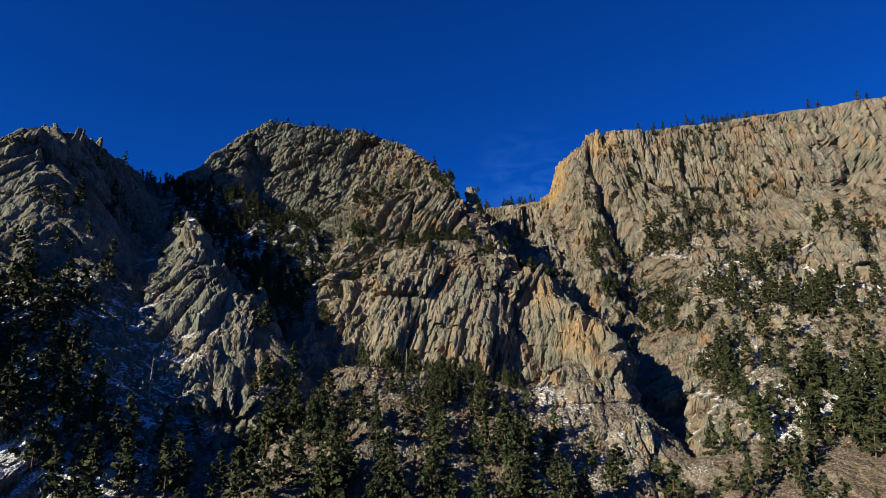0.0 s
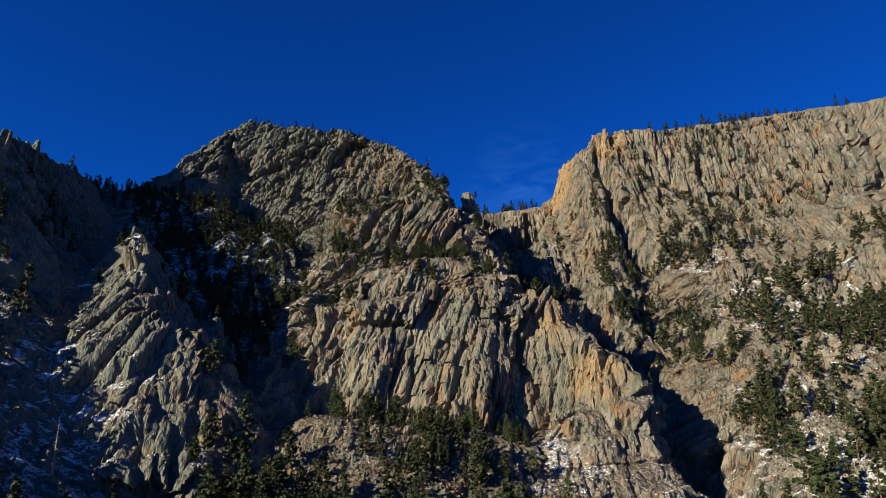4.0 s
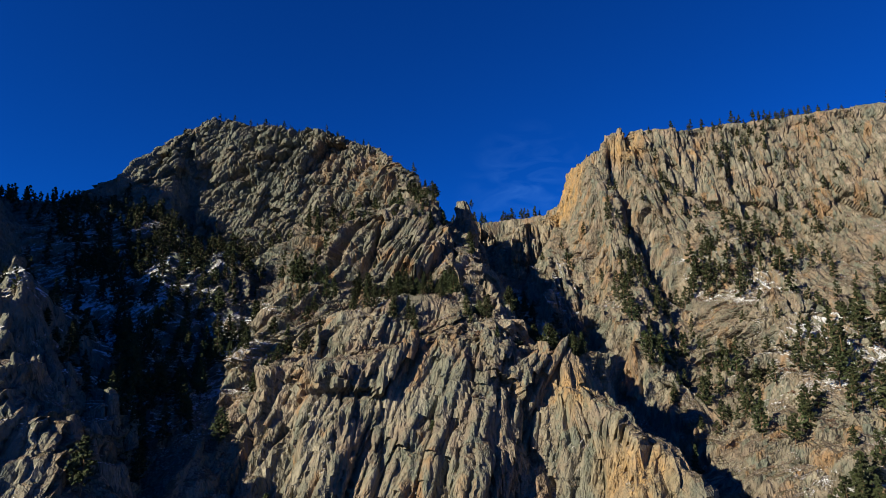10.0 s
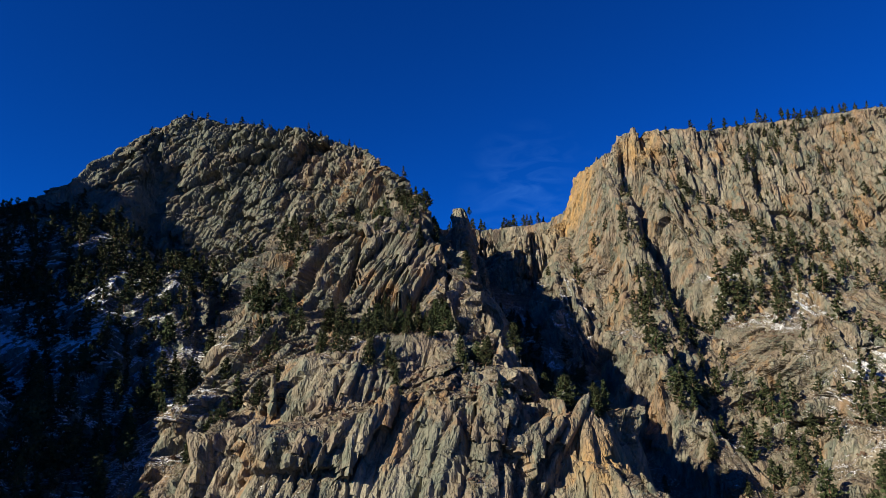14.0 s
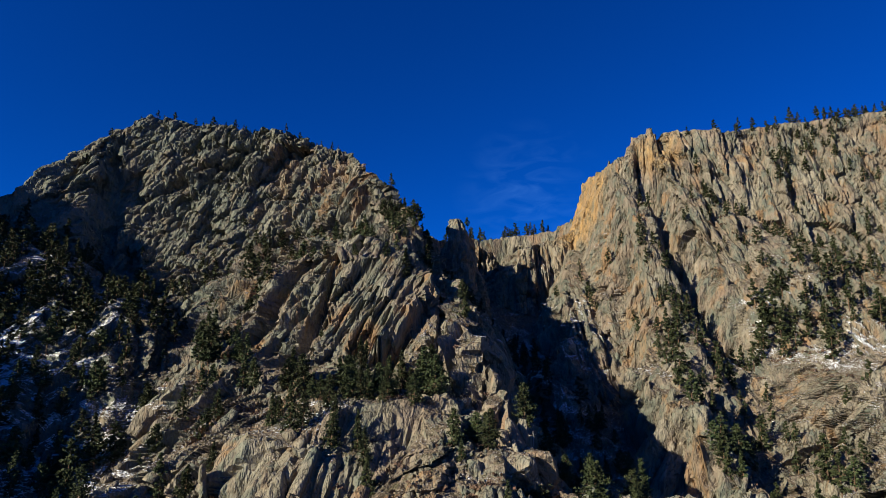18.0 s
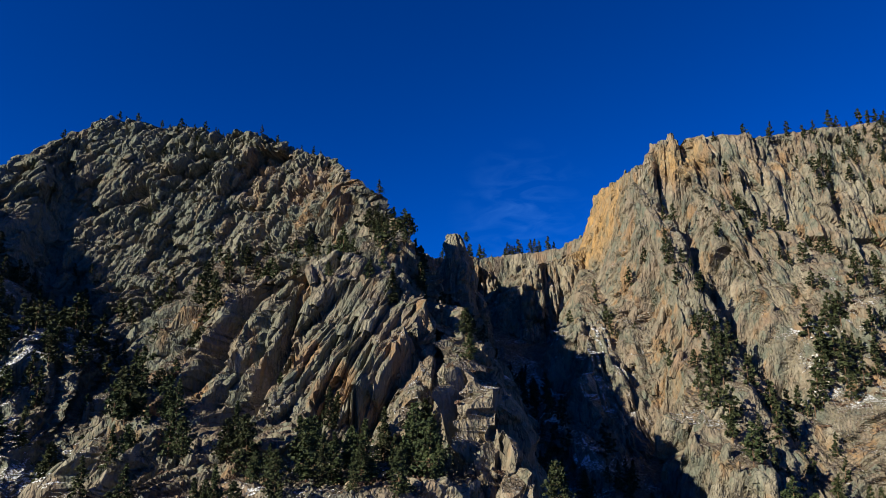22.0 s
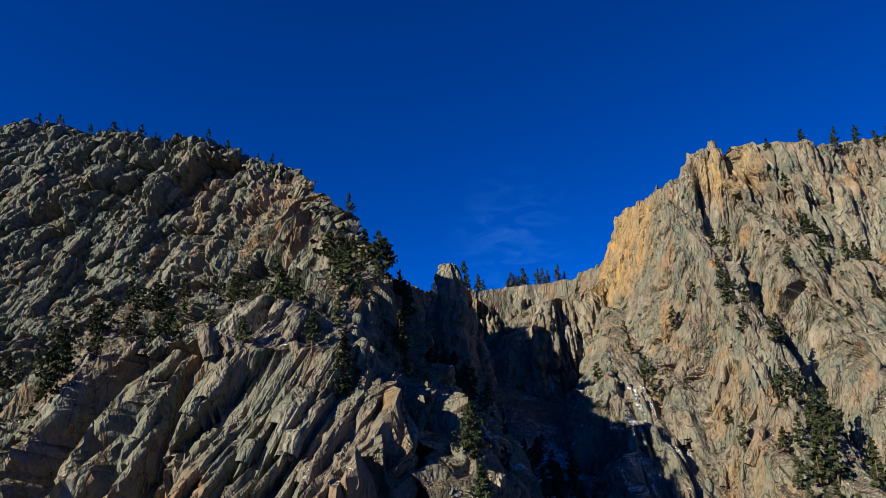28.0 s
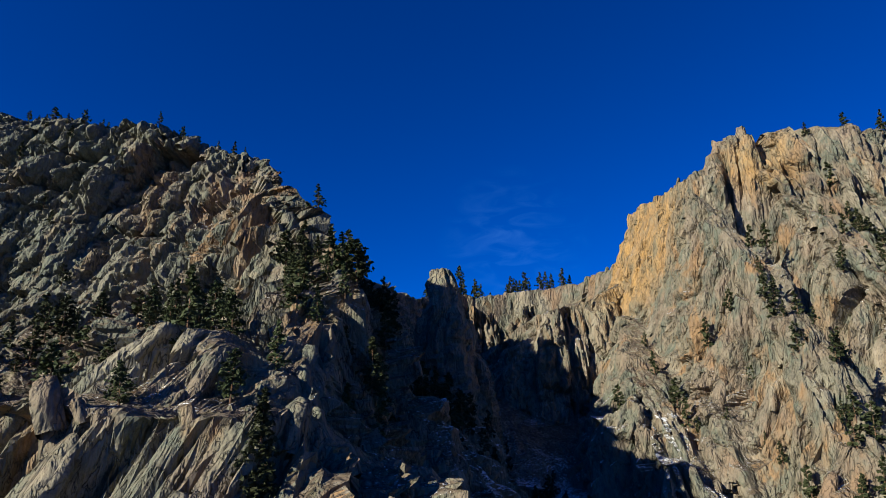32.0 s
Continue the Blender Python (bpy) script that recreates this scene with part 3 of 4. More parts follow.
tagged(sheet_mesh("ground", fco, fq[~((cx_ > -272) & (cx_ < 402) & (cy_ > -22) & (cy_ < 604))], ROCK), "distant foothills of rock and dry grass", "ground")


# ---- helpers for things ----
def part(name, verts, faces, material, parent, label="", smooth=False):
    """One mesh under a thing or a part."""
    ob = mesh_object(name, verts, faces, material, parent)
    if smooth:
        ob.data.shade_smooth()
    return tagged(ob, label)


def holder(name, label, category, group=""):
    return tagged(new(name), label, category, group)


STEEPNESS = on_rows(blurred(np.sqrt(np.gradient(plan_z, GX, axis=1) ** 2 + np.gradient(plan_z, PLAN_Y, axis=0) ** 2), 3))


def nearest(x, y):
    """Row and column of the sheet nearest to a spot of the plan."""
    i = np.clip(np.searchsorted(GX, x), 1, nx - 2)
    j = np.clip(np.searchsorted(PLAN_Y, y), 1, len(PLAN_Y) - 2)
    return np.clip(np.rint(RANK[j, i]).astype(int), 1, ny - 2), i


def on_land(x, y):
    """The place on the rock nearest to a spot of the plan, and how steep it is there."""
    j, i = nearest(x, y)
    return PX[j, i], PY[j, i], mz[j, i], STEEPNESS[j, i]


def tube(path, radii, sides=6):
    """A tapered tube along a path."""
    verts, faces = [], []
    for k, (p, r) in enumerate(zip(path, radii)):
        for s in range(sides):
            a = 2 * math.pi * s / sides
            verts.append((p[0] + r * math.cos(a), p[1] + r * math.sin(a), p[2]))
        if k:
            o = (k - 1) * sides
            faces += [(o + s, o + (s + 1) % sides, o + sides + (s + 1) % sides, o + sides + s) for s in range(sides)]
    faces.append(tuple(range(len(verts) - sides, len(verts))))
    return verts, faces


def joined(meshes):
    verts, faces = [], []
    for v, f in meshes:
        o = len(verts)
        verts += v
        faces += [tuple(i + o for i in q) for q in f]
    return verts, faces


# ---- the pinnacle in the notch ----
def stone_column(rng, height, radius, rings, sides, taper, jag):
    """An upright jointed rock: rings of facets, narrowing in steps."""
    verts, faces = [], []
    lobes = [(rng.uniform(0, 6.28), rng.uniform(0.08, 0.2), rng.randint(2, 4)) for _ in range(3)]
    for k in range(rings + 1):
        t = k / rings
        r = radius * (1 - taper * t ** 1.3) * (1 - 0.5 * max(0, t - 0.88) / 0.12 * (0.6 + 0.3 * rng.random()))
        cx, cy = radius * 0.25 * math.sin(2.1 * t + lobes[0][0]), radius * 0.2 * math.cos(1.7 * t + lobes[1][0])
        for s in range(sides):
            a = 2 * math.pi * s / sides
            w = 1 + sum(amp * math.cos(n * a + ph + 1.5 * t) for ph, amp, n in lobes)
            w *= 1 + jag * (noise.noise((3 * math.cos(a) + lobes[0][0], 3 * math.sin(a), t * height / radius)))
            w *= 1 + 0.5 * jag * (rng.random() - 0.5)
            verts.append((cx + r * w * math.cos(a), cy + r * w * math.sin(a), t * height + 0.25 * jag * radius * (rng.random() - 0.5)))
        if k:
            o = (k - 1) * sides
            faces += [(o + s, o + (s + 1) % sides, o + sides + (s + 1) % sides, o + sides + s) for s in range(sides)]
    faces.append(tuple(range(rings * sides, (rings + 1) * sides)))
    return verts, faces


rng = random.Random(4)
pinnacle = holder("rock_pinnacle", "lone granite pinnacle standing in the shaded notch", "rock")
pinnacle.location = (21, 421, 78)
for dx, dy, h, r, name in ((0, 0, 48.5, 8.6, "pillar"), (-4.5, -2, 38, 5.5, "pillar"), (5.0, -1, 34, 5.5, "pillar"), (1.0, -5, 29, 5.0, "pillar"), (7.5, 3, 25, 5.5, "pillar")):
    v, f = stone_column(rng, h, r, 40, 30, 0.5, 0.34)
    p = part(name, v, f, BOULDER, pinnacle)
    p.location = (dx, dy, 0)


# ---- trees ----
def clump(rng, at, size, verts, faces):
    """A tuft of needles: two bent leaves of foliage across one another."""
    for k in range(2):
        n = Vector((rng.gauss(0, 0.5), rng.gauss(0, 0.5), 1 if k == 0 else rng.gauss(0, 0.5))).normalized()
        u = n.orthogonal().normalized()
        u.rotate(Matrix.Rotation(rng.uniform(0, 6.28), 3, n))
        w = n.cross(u)
        o = len(verts)
        a, b = size * rng.uniform(0.7, 1.2), size * rng.uniform(0.4, 0.8)
        sag = n * (-0.25 * size)
        for c in (u * a + sag, w * b, u * -a + sag, w * -b):
            verts.append(tuple(at + c))
        faces += [(o, o + 1, o + 3), (o + 1, o + 2, o + 3)]


def conifer(rng, height, width, bare, branches, shape, tufts=6):
    """Trunk and crown of a pine or fir whose foot is at the origin."""
    bend = (rng.uniform(-0.03, 0.03), rng.uniform(-0.03, 0.03))
    axis = lambda t: Vector((bend[0] * height * t * t, bend[1] * height * t * t, height * t))
    path = [axis(k / 6) for k in range(7)]
    path[0].z = -0.8
    trunk = [tube(path, [max(0.018 * height * (1 - 0.93 * k / 6), 0.02) for k in range(7)], 6)]
    verts, faces = [], []
    for k in range(branches):
        t = bare + (1 - bare) * ((k + rng.random()) / branches) ** 0.9
        q = (t - bare) / (1 - bare)
        if shape == "fir":
            reach = width * (1 - q) ** 0.95 * (0.95 - 0.3 * math.exp(-9 * q)) + 0.12
        else:
            reach = width * (1 - q) ** 0.6 * (0.55 + 0.45 * min(1, 4 * q)) + 0.15
        reach *= rng.uniform(0.55, 1.15)
        a = rng.uniform(0, 6.28)
        droop = rng.uniform(-0.35, 0.05) if shape == "fir" else rng.uniform(-0.1, 0.45)
        root = axis(t)
        tip = root + Vector((math.cos(a) * reach, math.sin(a) * reach, droop * reach))
        if k % 3 == 0:
            side = Vector((0, 0, 0.018 * height * (1 - t) * 0.35 + 0.02))
            trunk.append(([tuple(root + side), tuple(root - side), tuple(tip)], [(0, 1, 2)]))
        for j in range(tufts):
            s = 0.3 + 0.75 * (j + rng.random()) / tufts
            at = root.lerp(tip, s) + Vector((rng.gauss(0, 0.10), rng.gauss(0, 0.10), rng.gauss(0, 0.06))) * (0.6 + reach)
            clump(rng, at, (0.74 / tufts ** 0.5 - 0.03 + 0.10 * reach) * (60 / branches) ** 0.35 * rng.uniform(0.7, 1.25), verts, faces)
    clump(rng, axis(1.0), 0.3, verts, faces)
    return joined(trunk), (verts, faces)


def snag(rng, height):
    path = [Vector((0.02 * height * t * t, 0.01 * height * t, height * t)) for t in (0, 0.25, 0.5, 0.75, 1)]
    path[0].z = -0.8
    trunk = tube(path, [0.017 * height, 0.014 * height, 0.01 * height, 0.006 * height, 0.01], 6)
    limbs = []
    for k in range(46):
        t = 0.2 + 0.75 * k / 46
        a = rng.uniform(0, 6.28)
        reach = 0.17 * height * (1.08 - t) * rng.uniform(0.6, 1.2)
        root = Vector((0.02 * height * t * t, 0.01 * height * t, height * t))
        tip = root + Vector((math.cos(a) * reach, math.sin(a) * reach, -0.25 * reach))
        r = 0.03
        limbs.append(([tuple(root + Vector((0, 0, r))), tuple(root - Vector((0, 0, r))), tuple(root + Vector((r, -r, 0))), tuple(tip)], [(0, 1, 3), (1, 2, 3), (2, 0, 3)]))
    return trunk, joined(limbs)


rng = random.Random(11)
KINDS = {}
for kind, label, count in (("fir", "dark green fir with layered drooping boughs", 4), ("pine", "ponderosa pine with an open rounded crown", 4)):
    for k in range(count):
        for detail, branches, tufts in (("close", 130, 7), ("far", 60, 5)):
            thing = holder(kind + "_tree", label, "tree", "conifers on the mountain")
            tall = 10.0
            if kind == "fir":
                t, c = conifer(rng, tall, rng.uniform(2.2, 3.0), 0.06, branches, "fir", tufts)
            else:
                t, c = conifer(rng, tall, rng.uniform(2.4, 3.2), rng.uniform(0.10, 0.2), branches, "pine", tufts)
            part("trunk", *t, BARK, thing)
            part("crown", *c, NEEDLES, thing)
            KINDS.setdefault((kind, detail), []).append((thing, t, c))
LITE = [conifer(rng, 10.0, rng.uniform(2.2, 3.0), 0.1, 28, "fir" if k % 2 else "pine", 4) for k in range(4)]

# woods and stands: middle, reach, number, tree height from and to, steepest ground, share of firs
WOODS = [
    (-112, 318, 46, 50, 250, 6, 11, 1.5, 0.6), (-76, 266, 20, 38, 60, 5, 10, 1.5, 0.6), (-112, 165, 26, 22, 42, 9, 15, 1.3, 0.7),
    (-128, 215, 12, 40, 20, 5, 9, 1.5, 0.6), (-98, 236, 18, 18, 10, 4, 8, 1.8, 0.3), (2, 190, 26, 9, 26, 6, 12, 1.3, 0.7),
    (0, 172, 55, 13, 24, 8, 14, 1.3, 0.7), (-52, 180, 20, 16, 16, 9, 16, 1.2, 0.6), (10, 264, 30, 30, 64, 5, 9.5, 2.0, 0.5),
    (-40, 290, 14, 45, 40, 5, 10, 1.5, 0.3), (-42, 350, 34, 28, 16, 4, 8, 1.6, 0.2), (-95, 370, 40, 14, 26, 4, 8, 1.4, 0.3),
    (46, 335, 16, 80, 90, 6, 10, 2.6, 0.8), (10, 400, 16, 45, 70, 7, 12, 1.6, 0.8), (55, 509, 46, 9, 60, 6, 10, 1.5, 0.6),
    (150, 268, 46, 48, 120, 7, 13, 1.3, 0.6), (105, 215, 30, 25, 30, 8, 14, 1.3, 0.6), (130, 352, 28, 12, 44, 7, 12, 1.5, 0.5),
    (88, 335, 16, 22, 26, 5, 10, 1.7, 0.5), (160, 382, 85, 34, 170, 4, 8.5, 3.4, 0.5), (95, 390, 14, 40, 34, 4, 8, 2.6, 0.4), (100, 300, 34, 40, 70, 5, 10, 2.0, 0.5),
    (-70, 398, 70, 24, 60, 3, 6, 2.2, 0.2),
    (185, 403, 80, 9, 110, 4.5, 8, 3.0, 0.5), (-75, 422, 62, 8, 50, 3, 6, 2.6, 0.1), (-172, 335, 26, 30, 50, 5, 9, 1.5, 0.6),
    (5, 160, 62, 10, 18, 10, 17, 1.4, 0.7), (120, 190, 40, 14, 50, 8, 14, 1.4, 0.7), (192, 300, 30, 45, 70, 7, 12, 1.4, 0.6), (-110, 150, 40, 12, 40, 8, 14, 1.4, 0.7),
    (-10, 320, 14, 20, 12, 4, 8, 2.0, 0.3), (0, 206, 38, 6, 30, 5, 9, 1.6, 0.6), (10, 222, 40, 12, 14, 3, 6, 2.2, 0.4), (0, 150, 70, 8, 30, 8, 13, 2.4, 0.7), (0, 140, 90, 9, 60, 9, 15, 3.0, 0.7), (105, 172, 36, 14, 40, 8, 14, 2.4, 0.7), (-95, 140, 30, 12, 30, 9, 15, 3.0, 0.7), (3, 356, 8, 40, 80, 5, 9, 3.4, 0.6), (-30, 335, 24, 30, 14, 4, 8, 2.4, 0.3), (-66, 238, 9, 34, 46, 6, 11, 2.2, 0.6), (-62, 335, 30, 28, 18, 4, 8, 2.4, 0.4),
]
spots = []
for cx, cy, rx, ry, number, low, high, limit, firs in WOODS:
    px = np.array([rng.gauss(cx, rx * 0.55) for _ in range(number * 5)])
    py = np.array([rng.gauss(cy, ry * 0.55) for _ in range(number * 5)])
    px, py, pz, steepness = on_land(px, py)
    ok = steepness < limit
    kept = 0
    for x, y, z, good in zip(px, py, pz, ok):
        bare = (28 < x < 66 and 190 < y < 246) or (-102 < x < -60 and 168 < y < 222) or (-40 < x < 45 and 214 < y < 247 and rng.random() < 0.85)   # clean slabs
        bare = bare or (80 < x < 126 and y > 400)   # the bare head of the tower
        if good and not bare and kept < number and all((x - q[0]) ** 2 + (y - q[1]) ** 2 > 3.2 for q in spots[-160:]):
            spots.append((x, y, z, rng.uniform(low, high) * (0.7 if rng.random() < 0.25 else 1.0), "fir" if rng.random() < firs else "pine"))
            kept += 1
# the trees nearest to the flight stand singly, those farther off are one wood
shown = {"fir": 0, "pine": 0}
far_v, far_f, far_tv, far_tf = [], [], [], []
for x, y, z, tall, kind in sorted(spots, key=lambda q: math.hypot(q[0] - 8, q[1] - 250)):
    turn = Matrix.Translation((x, y, z - 0.3)) @ Matrix.Rotation(rng.uniform(0, 6.28), 4, "Z") @ Matrix.Rotation(rng.gauss(0, 0.04), 4, "X")
    turn = turn @ Matrix.Diagonal((tall / 10 * rng.uniform(0.85, 1.25), tall / 10 * rng.uniform(0.85, 1.25), tall / 10, 1))
    if shown[kind] < 290:
        shown[kind] += 1
        tree = copy_thing(rng.choice(KINDS[kind, "close" if shown[kind] < 60 else "far"])[0], Matrix())
        tree.matrix_basis = turn
    else:
        (tv, tf), (cv, cf) = rng.choice(LITE)
        m = np.array(turn)
        o = sum(len(a) for a in far_v)
        far_v.append(np.array(cv) @ m[:3, :3].T + m[:3, 3])
        far_f += [tuple(i + o for i in q) for q in cf]
        o = sum(len(a) for a in far_tv)
        far_tv.append(np.array(tv) @ m[:3, :3].T + m[:3, 3])
        far_tf += [tuple(i + o for i in q) for q in tf]
if far_v:
    wood = tagged(new("woodland"), "distant stand of dark conifers on ledges and skyline", "trees", kind="stuff")
    part("crowns", np.concatenate(far_v).tolist(), far_f, NEEDLES, wood)["kind"] = "stuff"
    part("trunks", np.concatenate(far_tv).tolist(), far_tf, BARK, wood)["kind"] = "stuff"
# a lone pine on the head of the pinnacle
lone = copy_thing(KINDS["pine", "far"][1][0], Matrix())
lone.matrix_basis = Matrix.Translation((25.2, 420.5, 122.5)) @ Matrix.Diagonal((0.5, 0.5, 0.52, 1))
tagged(lone, "small wind-bent pine on the head of the pinnacle")
for made in KINDS.values():
    for thing, _, _ in made:
        for o in (*thing.children, thing):
            bpy.data.objects.remove(o)
# bleached dead trees
for x, y, tall in ((-78, 166, 13), (-84, 163, 6), (28, 262, 9), (-12, 205, 9)):
    t, c = snag(rng, tall)
    dead = holder("dead_tree", "bleached dead conifer with bare drooping limbs", "tree", "dead trees")
    dead.location = [float(q) for q in on_land(x, y)[:3]]
    part("trunk", *t, DEADWOOD, dead)
    part("limbs", *c, DEADWOOD, dead)


# ---- loose rock ----
def block(rng, flatness):
    """A broken block of granite about 1 m across, with chipped facets."""
    bm = bmesh.new()
    bmesh.ops.create_icosphere(bm, subdivisions=2, radius=0.6)
    planes = [(Vector((rng.gauss(0, 1), rng.gauss(0, 1), rng.gauss(0, 0.8))).normalized(), rng.uniform(0.30, 0.48)) for _ in range(9)]
    for v in bm.verts:
        p = v.co.copy()
        for n, d in planes:
            over = p.dot(n) - d
            if over > 0:
                p -= n * over
        p.z *= flatness
        v.co = p * (1 + 0.05 * noise.noise(p * 4))
    verts, faces = [tuple(v.co) for v in bm.verts], [tuple(v.index for v in f.verts) for f in bm.faces]
    bm.free()
    return verts, faces


rng = random.Random(23)
BLOCKS = [block(rng, rng.uniform(0.6, 1.2)) for _ in range(7)]
BLOCK_MESHES = []
for v, f in BLOCKS:
    me = bpy.data.meshes.new("boulder")
    me.from_pydata(v, [], f)
    me.materials.append(BOULDER)
    BLOCK_MESHES.append(me)
# talus: middle, reach, number of great boulders, their size
TALUS = [(150, 262, 42, 40, 60, 1.5, 3.6), (105, 212, 28, 22, 30, 1.5, 4.0), (0, 182, 48, 20, 60, 1.4, 3.6), (10, 258, 24, 24, 40, 1.4, 3.4),
         (-95, 170, 36, 24, 40, 1.5, 4.0), (-75, 265, 22, 45, 30, 1.2, 3.0), (-40, 300, 16, 50, 25, 1.4, 3.4), (128, 350, 28, 12, 15, 1.4, 3.0)]
for cx, cy, rx, ry, number, low, high in TALUS:
    for _ in range(number):
        x, y, z, steepness = on_land(rng.gauss(cx, rx * 0.55), rng.gauss(cy, ry * 0.55))
        if steepness > 1.6:
            continue
        b = tagged(new("boulder", rng.choice(BLOCK_MESHES)), "weathered granite boulder lying on the slope", "boulder", "boulders on the slopes")
        s = rng.uniform(low, high)
        b.matrix_basis = Matrix.Translation((x, y, z + 0.12 * s)) @ Euler((rng.uniform(-0.4, 0.4), rng.uniform(-0.4, 0.4), rng.uniform(0, 6.28))).to_matrix().to_4x4() @ Matrix.Diagonal((s, s * rng.uniform(0.7, 1.1), s, 1))
# slabs and flakes standing out of the faces, parts of the mountain that bears them
def column_piece(rng):
    """An angular column or flake of jointed rock, about 1 m in each direction, with a broken top."""
    sides = rng.randint(5, 7)
    reach = [(2 * math.pi * (k + rng.uniform(-0.3, 0.3)) / sides, rng.uniform(0.38, 0.6)) for k in range(sides)]
    verts, faces = [], []
    for z, wide, jag in ((-0.5, 0.95, 0.0), (-0.05, 1.0, 0.05), (0.28, 0.92, 0.05), (0.44, 0.68, 0.05), (0.5, 0.3, 0.03)):
        drift = rng.uniform(-0.08, 0.08)
        for a, r in reach:
            verts.append((r * wide * math.cos(a) + drift, r * wide * math.sin(a), z + rng.uniform(-jag, jag)))
    for k in range(4):
        o = k * sides
        faces += [(o + s, o + (s + 1) % sides, o + sides + (s + 1) % sides, o + sides + s) for s in range(sides)]
    faces.append(tuple(range(4 * sides, 5 * sides)))
    return verts, faces


PIECES = [column_piece(rng) for _ in range(12)]
SLAB_MESHES = []
for v, f in PIECES:
    me = bpy.data.meshes.new("rock_slab")
    me.from_pydata(v, [], f)
    me.shade_smooth()
    me.materials.append(BOULDER)
    SLAB_MESHES.append(me)
# where faces are jointed: mountain, then middle, reach, number, width from and to, slenderness from and to
FACES = [("mountain_centre", [(12, 236, 40, 14, 800, 1.2, 3.2, 2.0, 4.2), (-12, 298, 30, 16, 320, 1.0, 2.6, 1.2, 2.4), (-20, 345, 34, 30, 500, 1.2, 3.4, 1.0, 2.2),
                              (-70, 405, 75, 22, 900, 1.2, 3.8, 0.9, 2.0), (-42, 270, 14, 50, 350, 1.0, 3.0, 1.4, 2.6)]),
         ("mountain_east", [(80, 350, 24, 45, 600, 1.0, 3.2, 1.4, 3.0), (125, 392, 40, 26, 350, 1.0, 2.6, 1.2, 2.6), (200, 388, 60, 24, 300, 1.0, 2.6, 1.1, 2.2),
                            (105, 285, 40, 50, 500, 0.8, 2.2, 1.5, 3.2), (85, 460, 20, 40, 260, 0.8, 1.8, 1.8, 4.0)]),
         ("mountain_west", [(-85, 210, 24, 26, 600, 1.4, 4.2, 1.6, 3.2), (-148, 235, 16, 34, 350, 0.9, 2.4, 1.3, 2.6), (-95, 165, 45, 18, 250, 0.9, 2.4, 1.3, 2.6)])]
for name, fields in FACES:
    singly, heap_v, heap_f, count = 0, [], [], 0
    for cx, cy, rx, ry, number, thin, thick, low, high in fields:
        for k in range(number // 2):
            x, y, z, steepness = on_land(rng.gauss(cx, rx * 0.6), rng.gauss(cy, ry * 0.6))
            if not 0.8 < steepness < 4:
                continue
            j, i = nearest(x, y)
            face = Vector((way_x[j, i], way_y[j, i], 0)).normalized()
            rise = Vector((-face.x, -face.y, min(max(steepness, 1.4), 4.0))).normalized()
            if x < 36:
                rise = (rise + Vector((0.30, 0.08, 0))).normalized()
            across = rise.cross(face).normalized()
            outward = across.cross(rise)
            w = rng.uniform(thin, thick)
            turn = Matrix.Translation(Vector((x, y, z)) - outward * 0.3 * w) @ Matrix((across, outward, rise)).transposed().to_4x4()
            turn = turn @ Matrix.Rotation(rng.gauss(0, 0.07), 4, "Y") @ Matrix.Rotation(rng.gauss(0, 0.06), 4, "X") @ Matrix.Rotation(rng.uniform(-0.6, 0.6), 4, "Z")
            turn = turn @ Matrix.Diagonal((w, w * rng.uniform(0.6, 1.0), w * rng.uniform(low, high), 1))
            if k % 5 == 0 and singly < 290:
                singly += 1
                slab = new("rock_slab", rng.choice(SLAB_MESHES))
                slab.parent = LAND[name]
                slab.matrix_basis = turn
            else:
                v, f = rng.choice(PIECES)
                m = np.array(turn)
                heap_v.append(np.array(v) @ m[:3, :3].T + m[:3, 3])
                heap_f += [tuple(q + count for q in p) for p in f]
                count += len(v)
    heap = mesh_object("rock_slabs", np.concatenate(heap_v).tolist(), heap_f, BOULDER, LAND[name])
    heap.data.shade_smooth()
    tagged(heap, kind="stuff")

# crags that stand by themselves: name, label, place of the top, height, radius, columns
CRAGS = [
    ("rock_spire", "pointed granite spire on the shaded western peak", (-152, 224, 93), 16, 3.4, 5),
    ("rock_spire", "blunt granite finger on the western ridge", (-152, 248.5, 97.5), 13, 2.4, 3),
    ("rock_spire", "blunt granite finger on the western ridge", (-150, 259, 96), 10, 2.6, 3),
    ("rock_spire", "orange-stained spire at the tip of the buttress", (52, 221, 15), 16, 2.6, 4),
    ("crag", "stacked square granite blocks above the buttress", (33.5, 248, 41.5), 9, 3.6, 4),
    ("crag", "low weathered crag at the edge of the canyon", (22.8, 256, 51), 9, 2.6, 4),
    ("crag", "wedge-shaped crag above the scree", (134, 311, 60), 14, 4.2, 5),
    ("crag", "snow-dusted knob of rock beside the gully", (89.5, 243, -3), 13, 4.0, 4),
    ("rock_tower", "sunlit tower head of jointed granite", (111, 420, 171), 14, 4.2, 6),
    ("rock_tower", "jointed shoulder of the sunlit tower", (97.5, 423, 157.5), 12, 3.2, 5),
    ("crag", "pale square block on the skyline ridge", (-2, 338, 105), 9, 2.8, 3),
    ("crag", "granite crag standing on the scree slope", (117, 243.6, 20), 14, 3.8, 5),
    ("crag", "rounded summit block on the western skyline", (-124, 431, 179), 8, 4.2, 5),
]
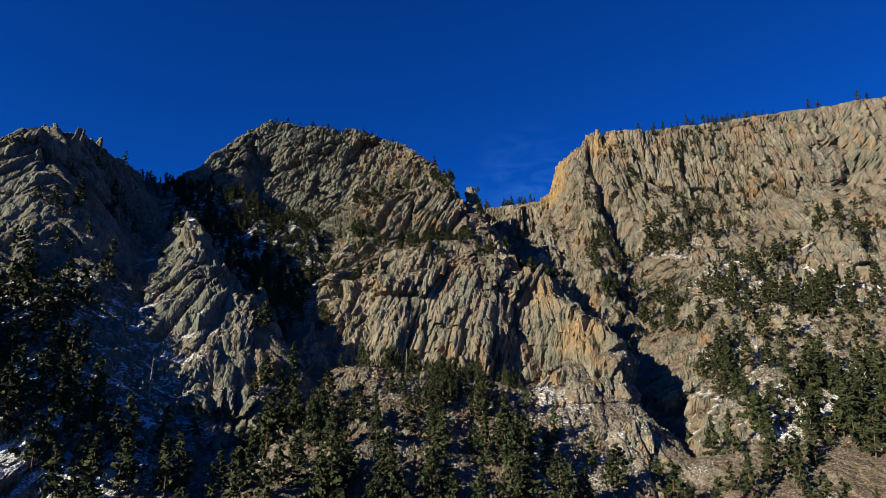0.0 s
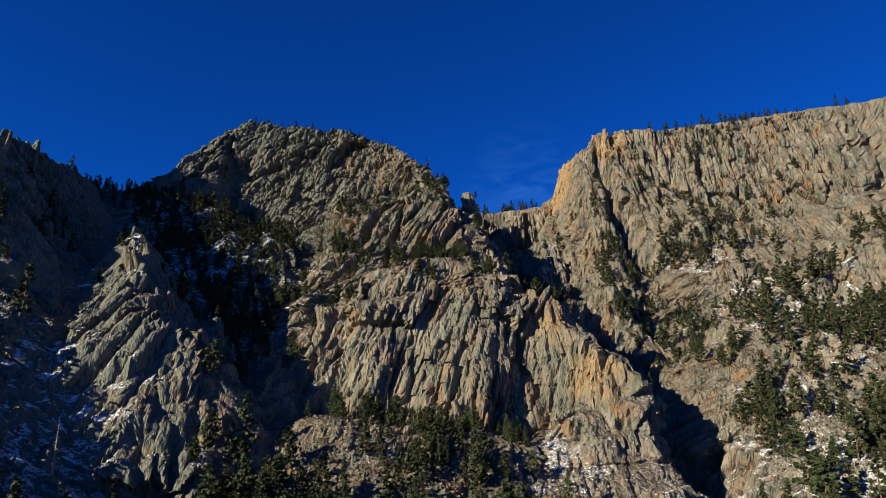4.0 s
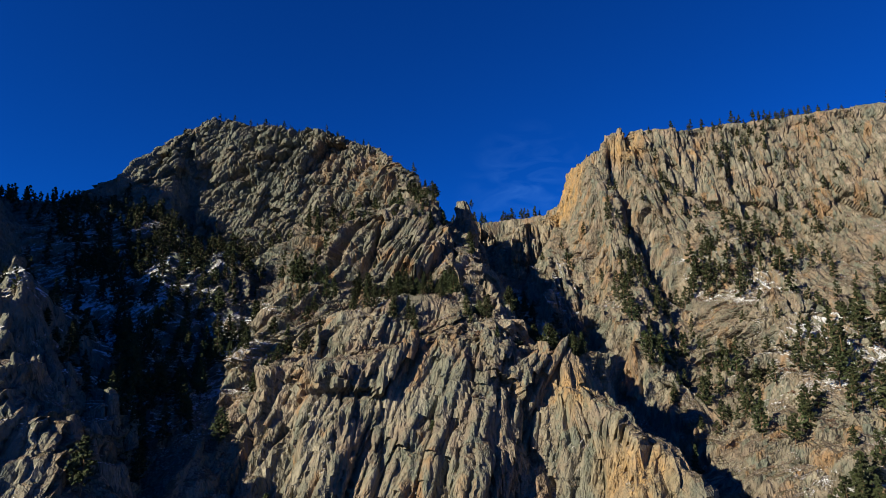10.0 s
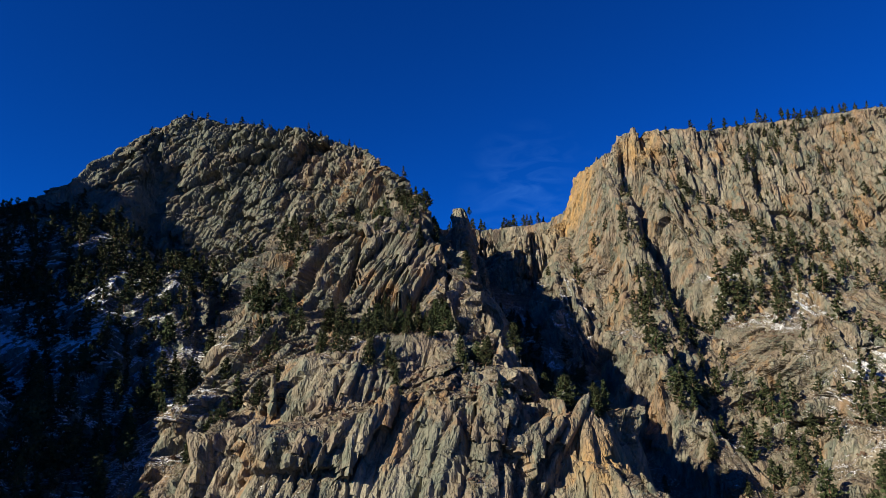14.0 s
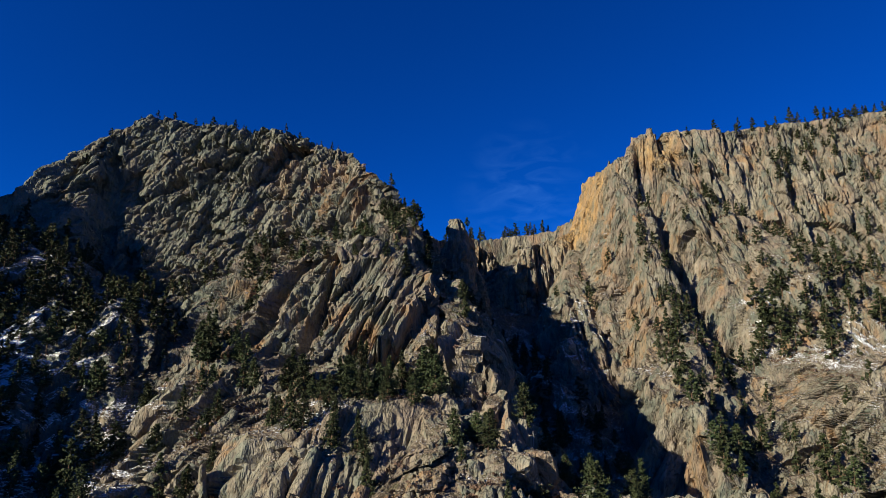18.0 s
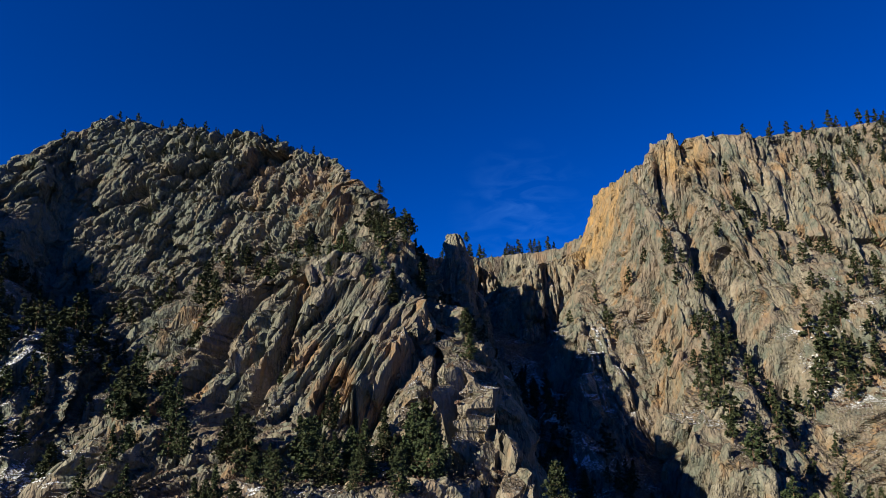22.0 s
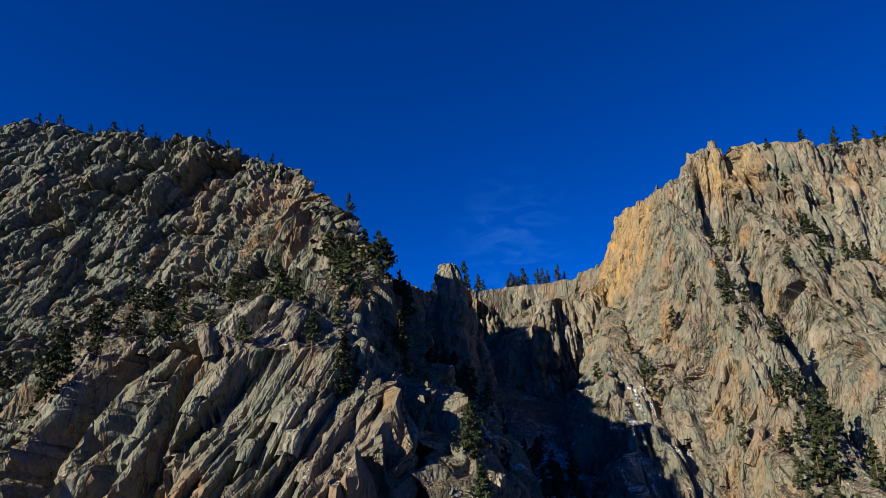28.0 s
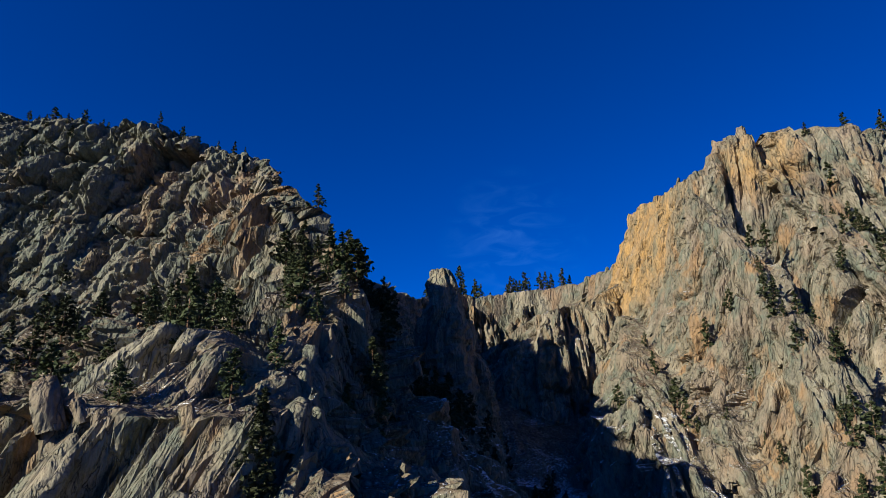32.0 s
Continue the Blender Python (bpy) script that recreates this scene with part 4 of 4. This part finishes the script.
for name, label, (x, y, top), height, radius, columns in CRAGS:
    crag = holder(name, label, "rock")
    crag.location = (x, y, top - height)
    for k in range(columns):
        a = 6.28 * k / columns + rng.uniform(-0.4, 0.4)
        off = 0 if k == 0 else radius * rng.uniform(0.7, 1.25)
        h = height * (1 if k == 0 else rng.uniform(0.55, 0.93))
        foot = 26 if name == "rock_tower" else 0
        v, f = stone_column(rng, 2 * h + 6 + foot, radius * rng.uniform(0.6, 0.95), 22, 14, 0.35, 0.34)
        p = part("rock_column", v, f, BOULDER, crag)
        p.data.shade_flat()
        p.matrix_basis = Matrix.Translation((off * math.cos(a), off * math.sin(a), -6 - h - foot)) @ Matrix.Rotation(rng.gauss(0.1, 0.08) if not foot else 0.02, 4, "Y")

# rubble between them
rv, rf, count = [], [], 0
octa = ([(0.6, 0, 0.05), (0.1, 0.5, -0.1), (-0.5, 0.1, 0.1), (-0.05, -0.55, 0), (0.05, 0.1, 0.45), (0, 0, -0.4)],
        [(0, 1, 4), (1, 2, 4), (2, 3, 4), (3, 0, 4), (1, 0, 5), (2, 1, 5), (3, 2, 5), (0, 3, 5)])
ov = np.array(octa[0])
for cx, cy, rx, ry, number, low, high in TALUS:
    for _ in range(number * 45):
        x, y, z, steepness = on_land(rng.gauss(cx, rx * 0.7), rng.gauss(cy, ry * 0.7))
        if steepness > 1.3:
            continue
        s = rng.uniform(0.35, 1.3)
        m = np.array(Euler((rng.uniform(-1, 1), rng.uniform(-1, 1), rng.uniform(0, 6.28))).to_matrix()) * s
        rv.append(ov @ m.T + (x + rng.uniform(-0.3, 0.3), y + rng.uniform(-0.3, 0.3), z + 0.1 * s))
        rf += [(a + count, b + count, c + count) for a, b, c in octa[1]]
        count += 6
rubble = mesh_object("rubble", np.concatenate(rv).tolist(), rf, BOULDER)
tagged(rubble, "broken granite rubble strewn over the slopes", "rubble", kind="stuff")

# ---- low bare brush ----
bv, bf = [], []
for cx, cy, rx, ry, number in ((150, 262, 44, 44, 420), (105, 212, 30, 24, 160), (0, 182, 50, 20, 200), (12, 258, 26, 24, 120), (-40, 300, 16, 60, 120), (-110, 300, 45, 60, 160),
                               (130, 350, 30, 14, 120), (150, 390, 75, 36, 160), (-60, 390, 60, 30, 120)):
    for _ in range(number):
        x, y, z, steepness = on_land(rng.gauss(cx, rx * 0.6), rng.gauss(cy, ry * 0.6))
        if steepness > 1.7:
            continue
        size = rng.uniform(0.5, 1.2)
        for k in range(9):
            clump(rng, Vector((x, y, z)) + Vector((rng.gauss(0, 0.5), rng.gauss(0, 0.5), rng.uniform(0.1, 0.8))) * size, 0.42 * size, bv, bf)
tagged(mesh_object("brush", bv, bf, BRUSH), "low bare brown brush among the rocks", "shrubs", kind="stuff")
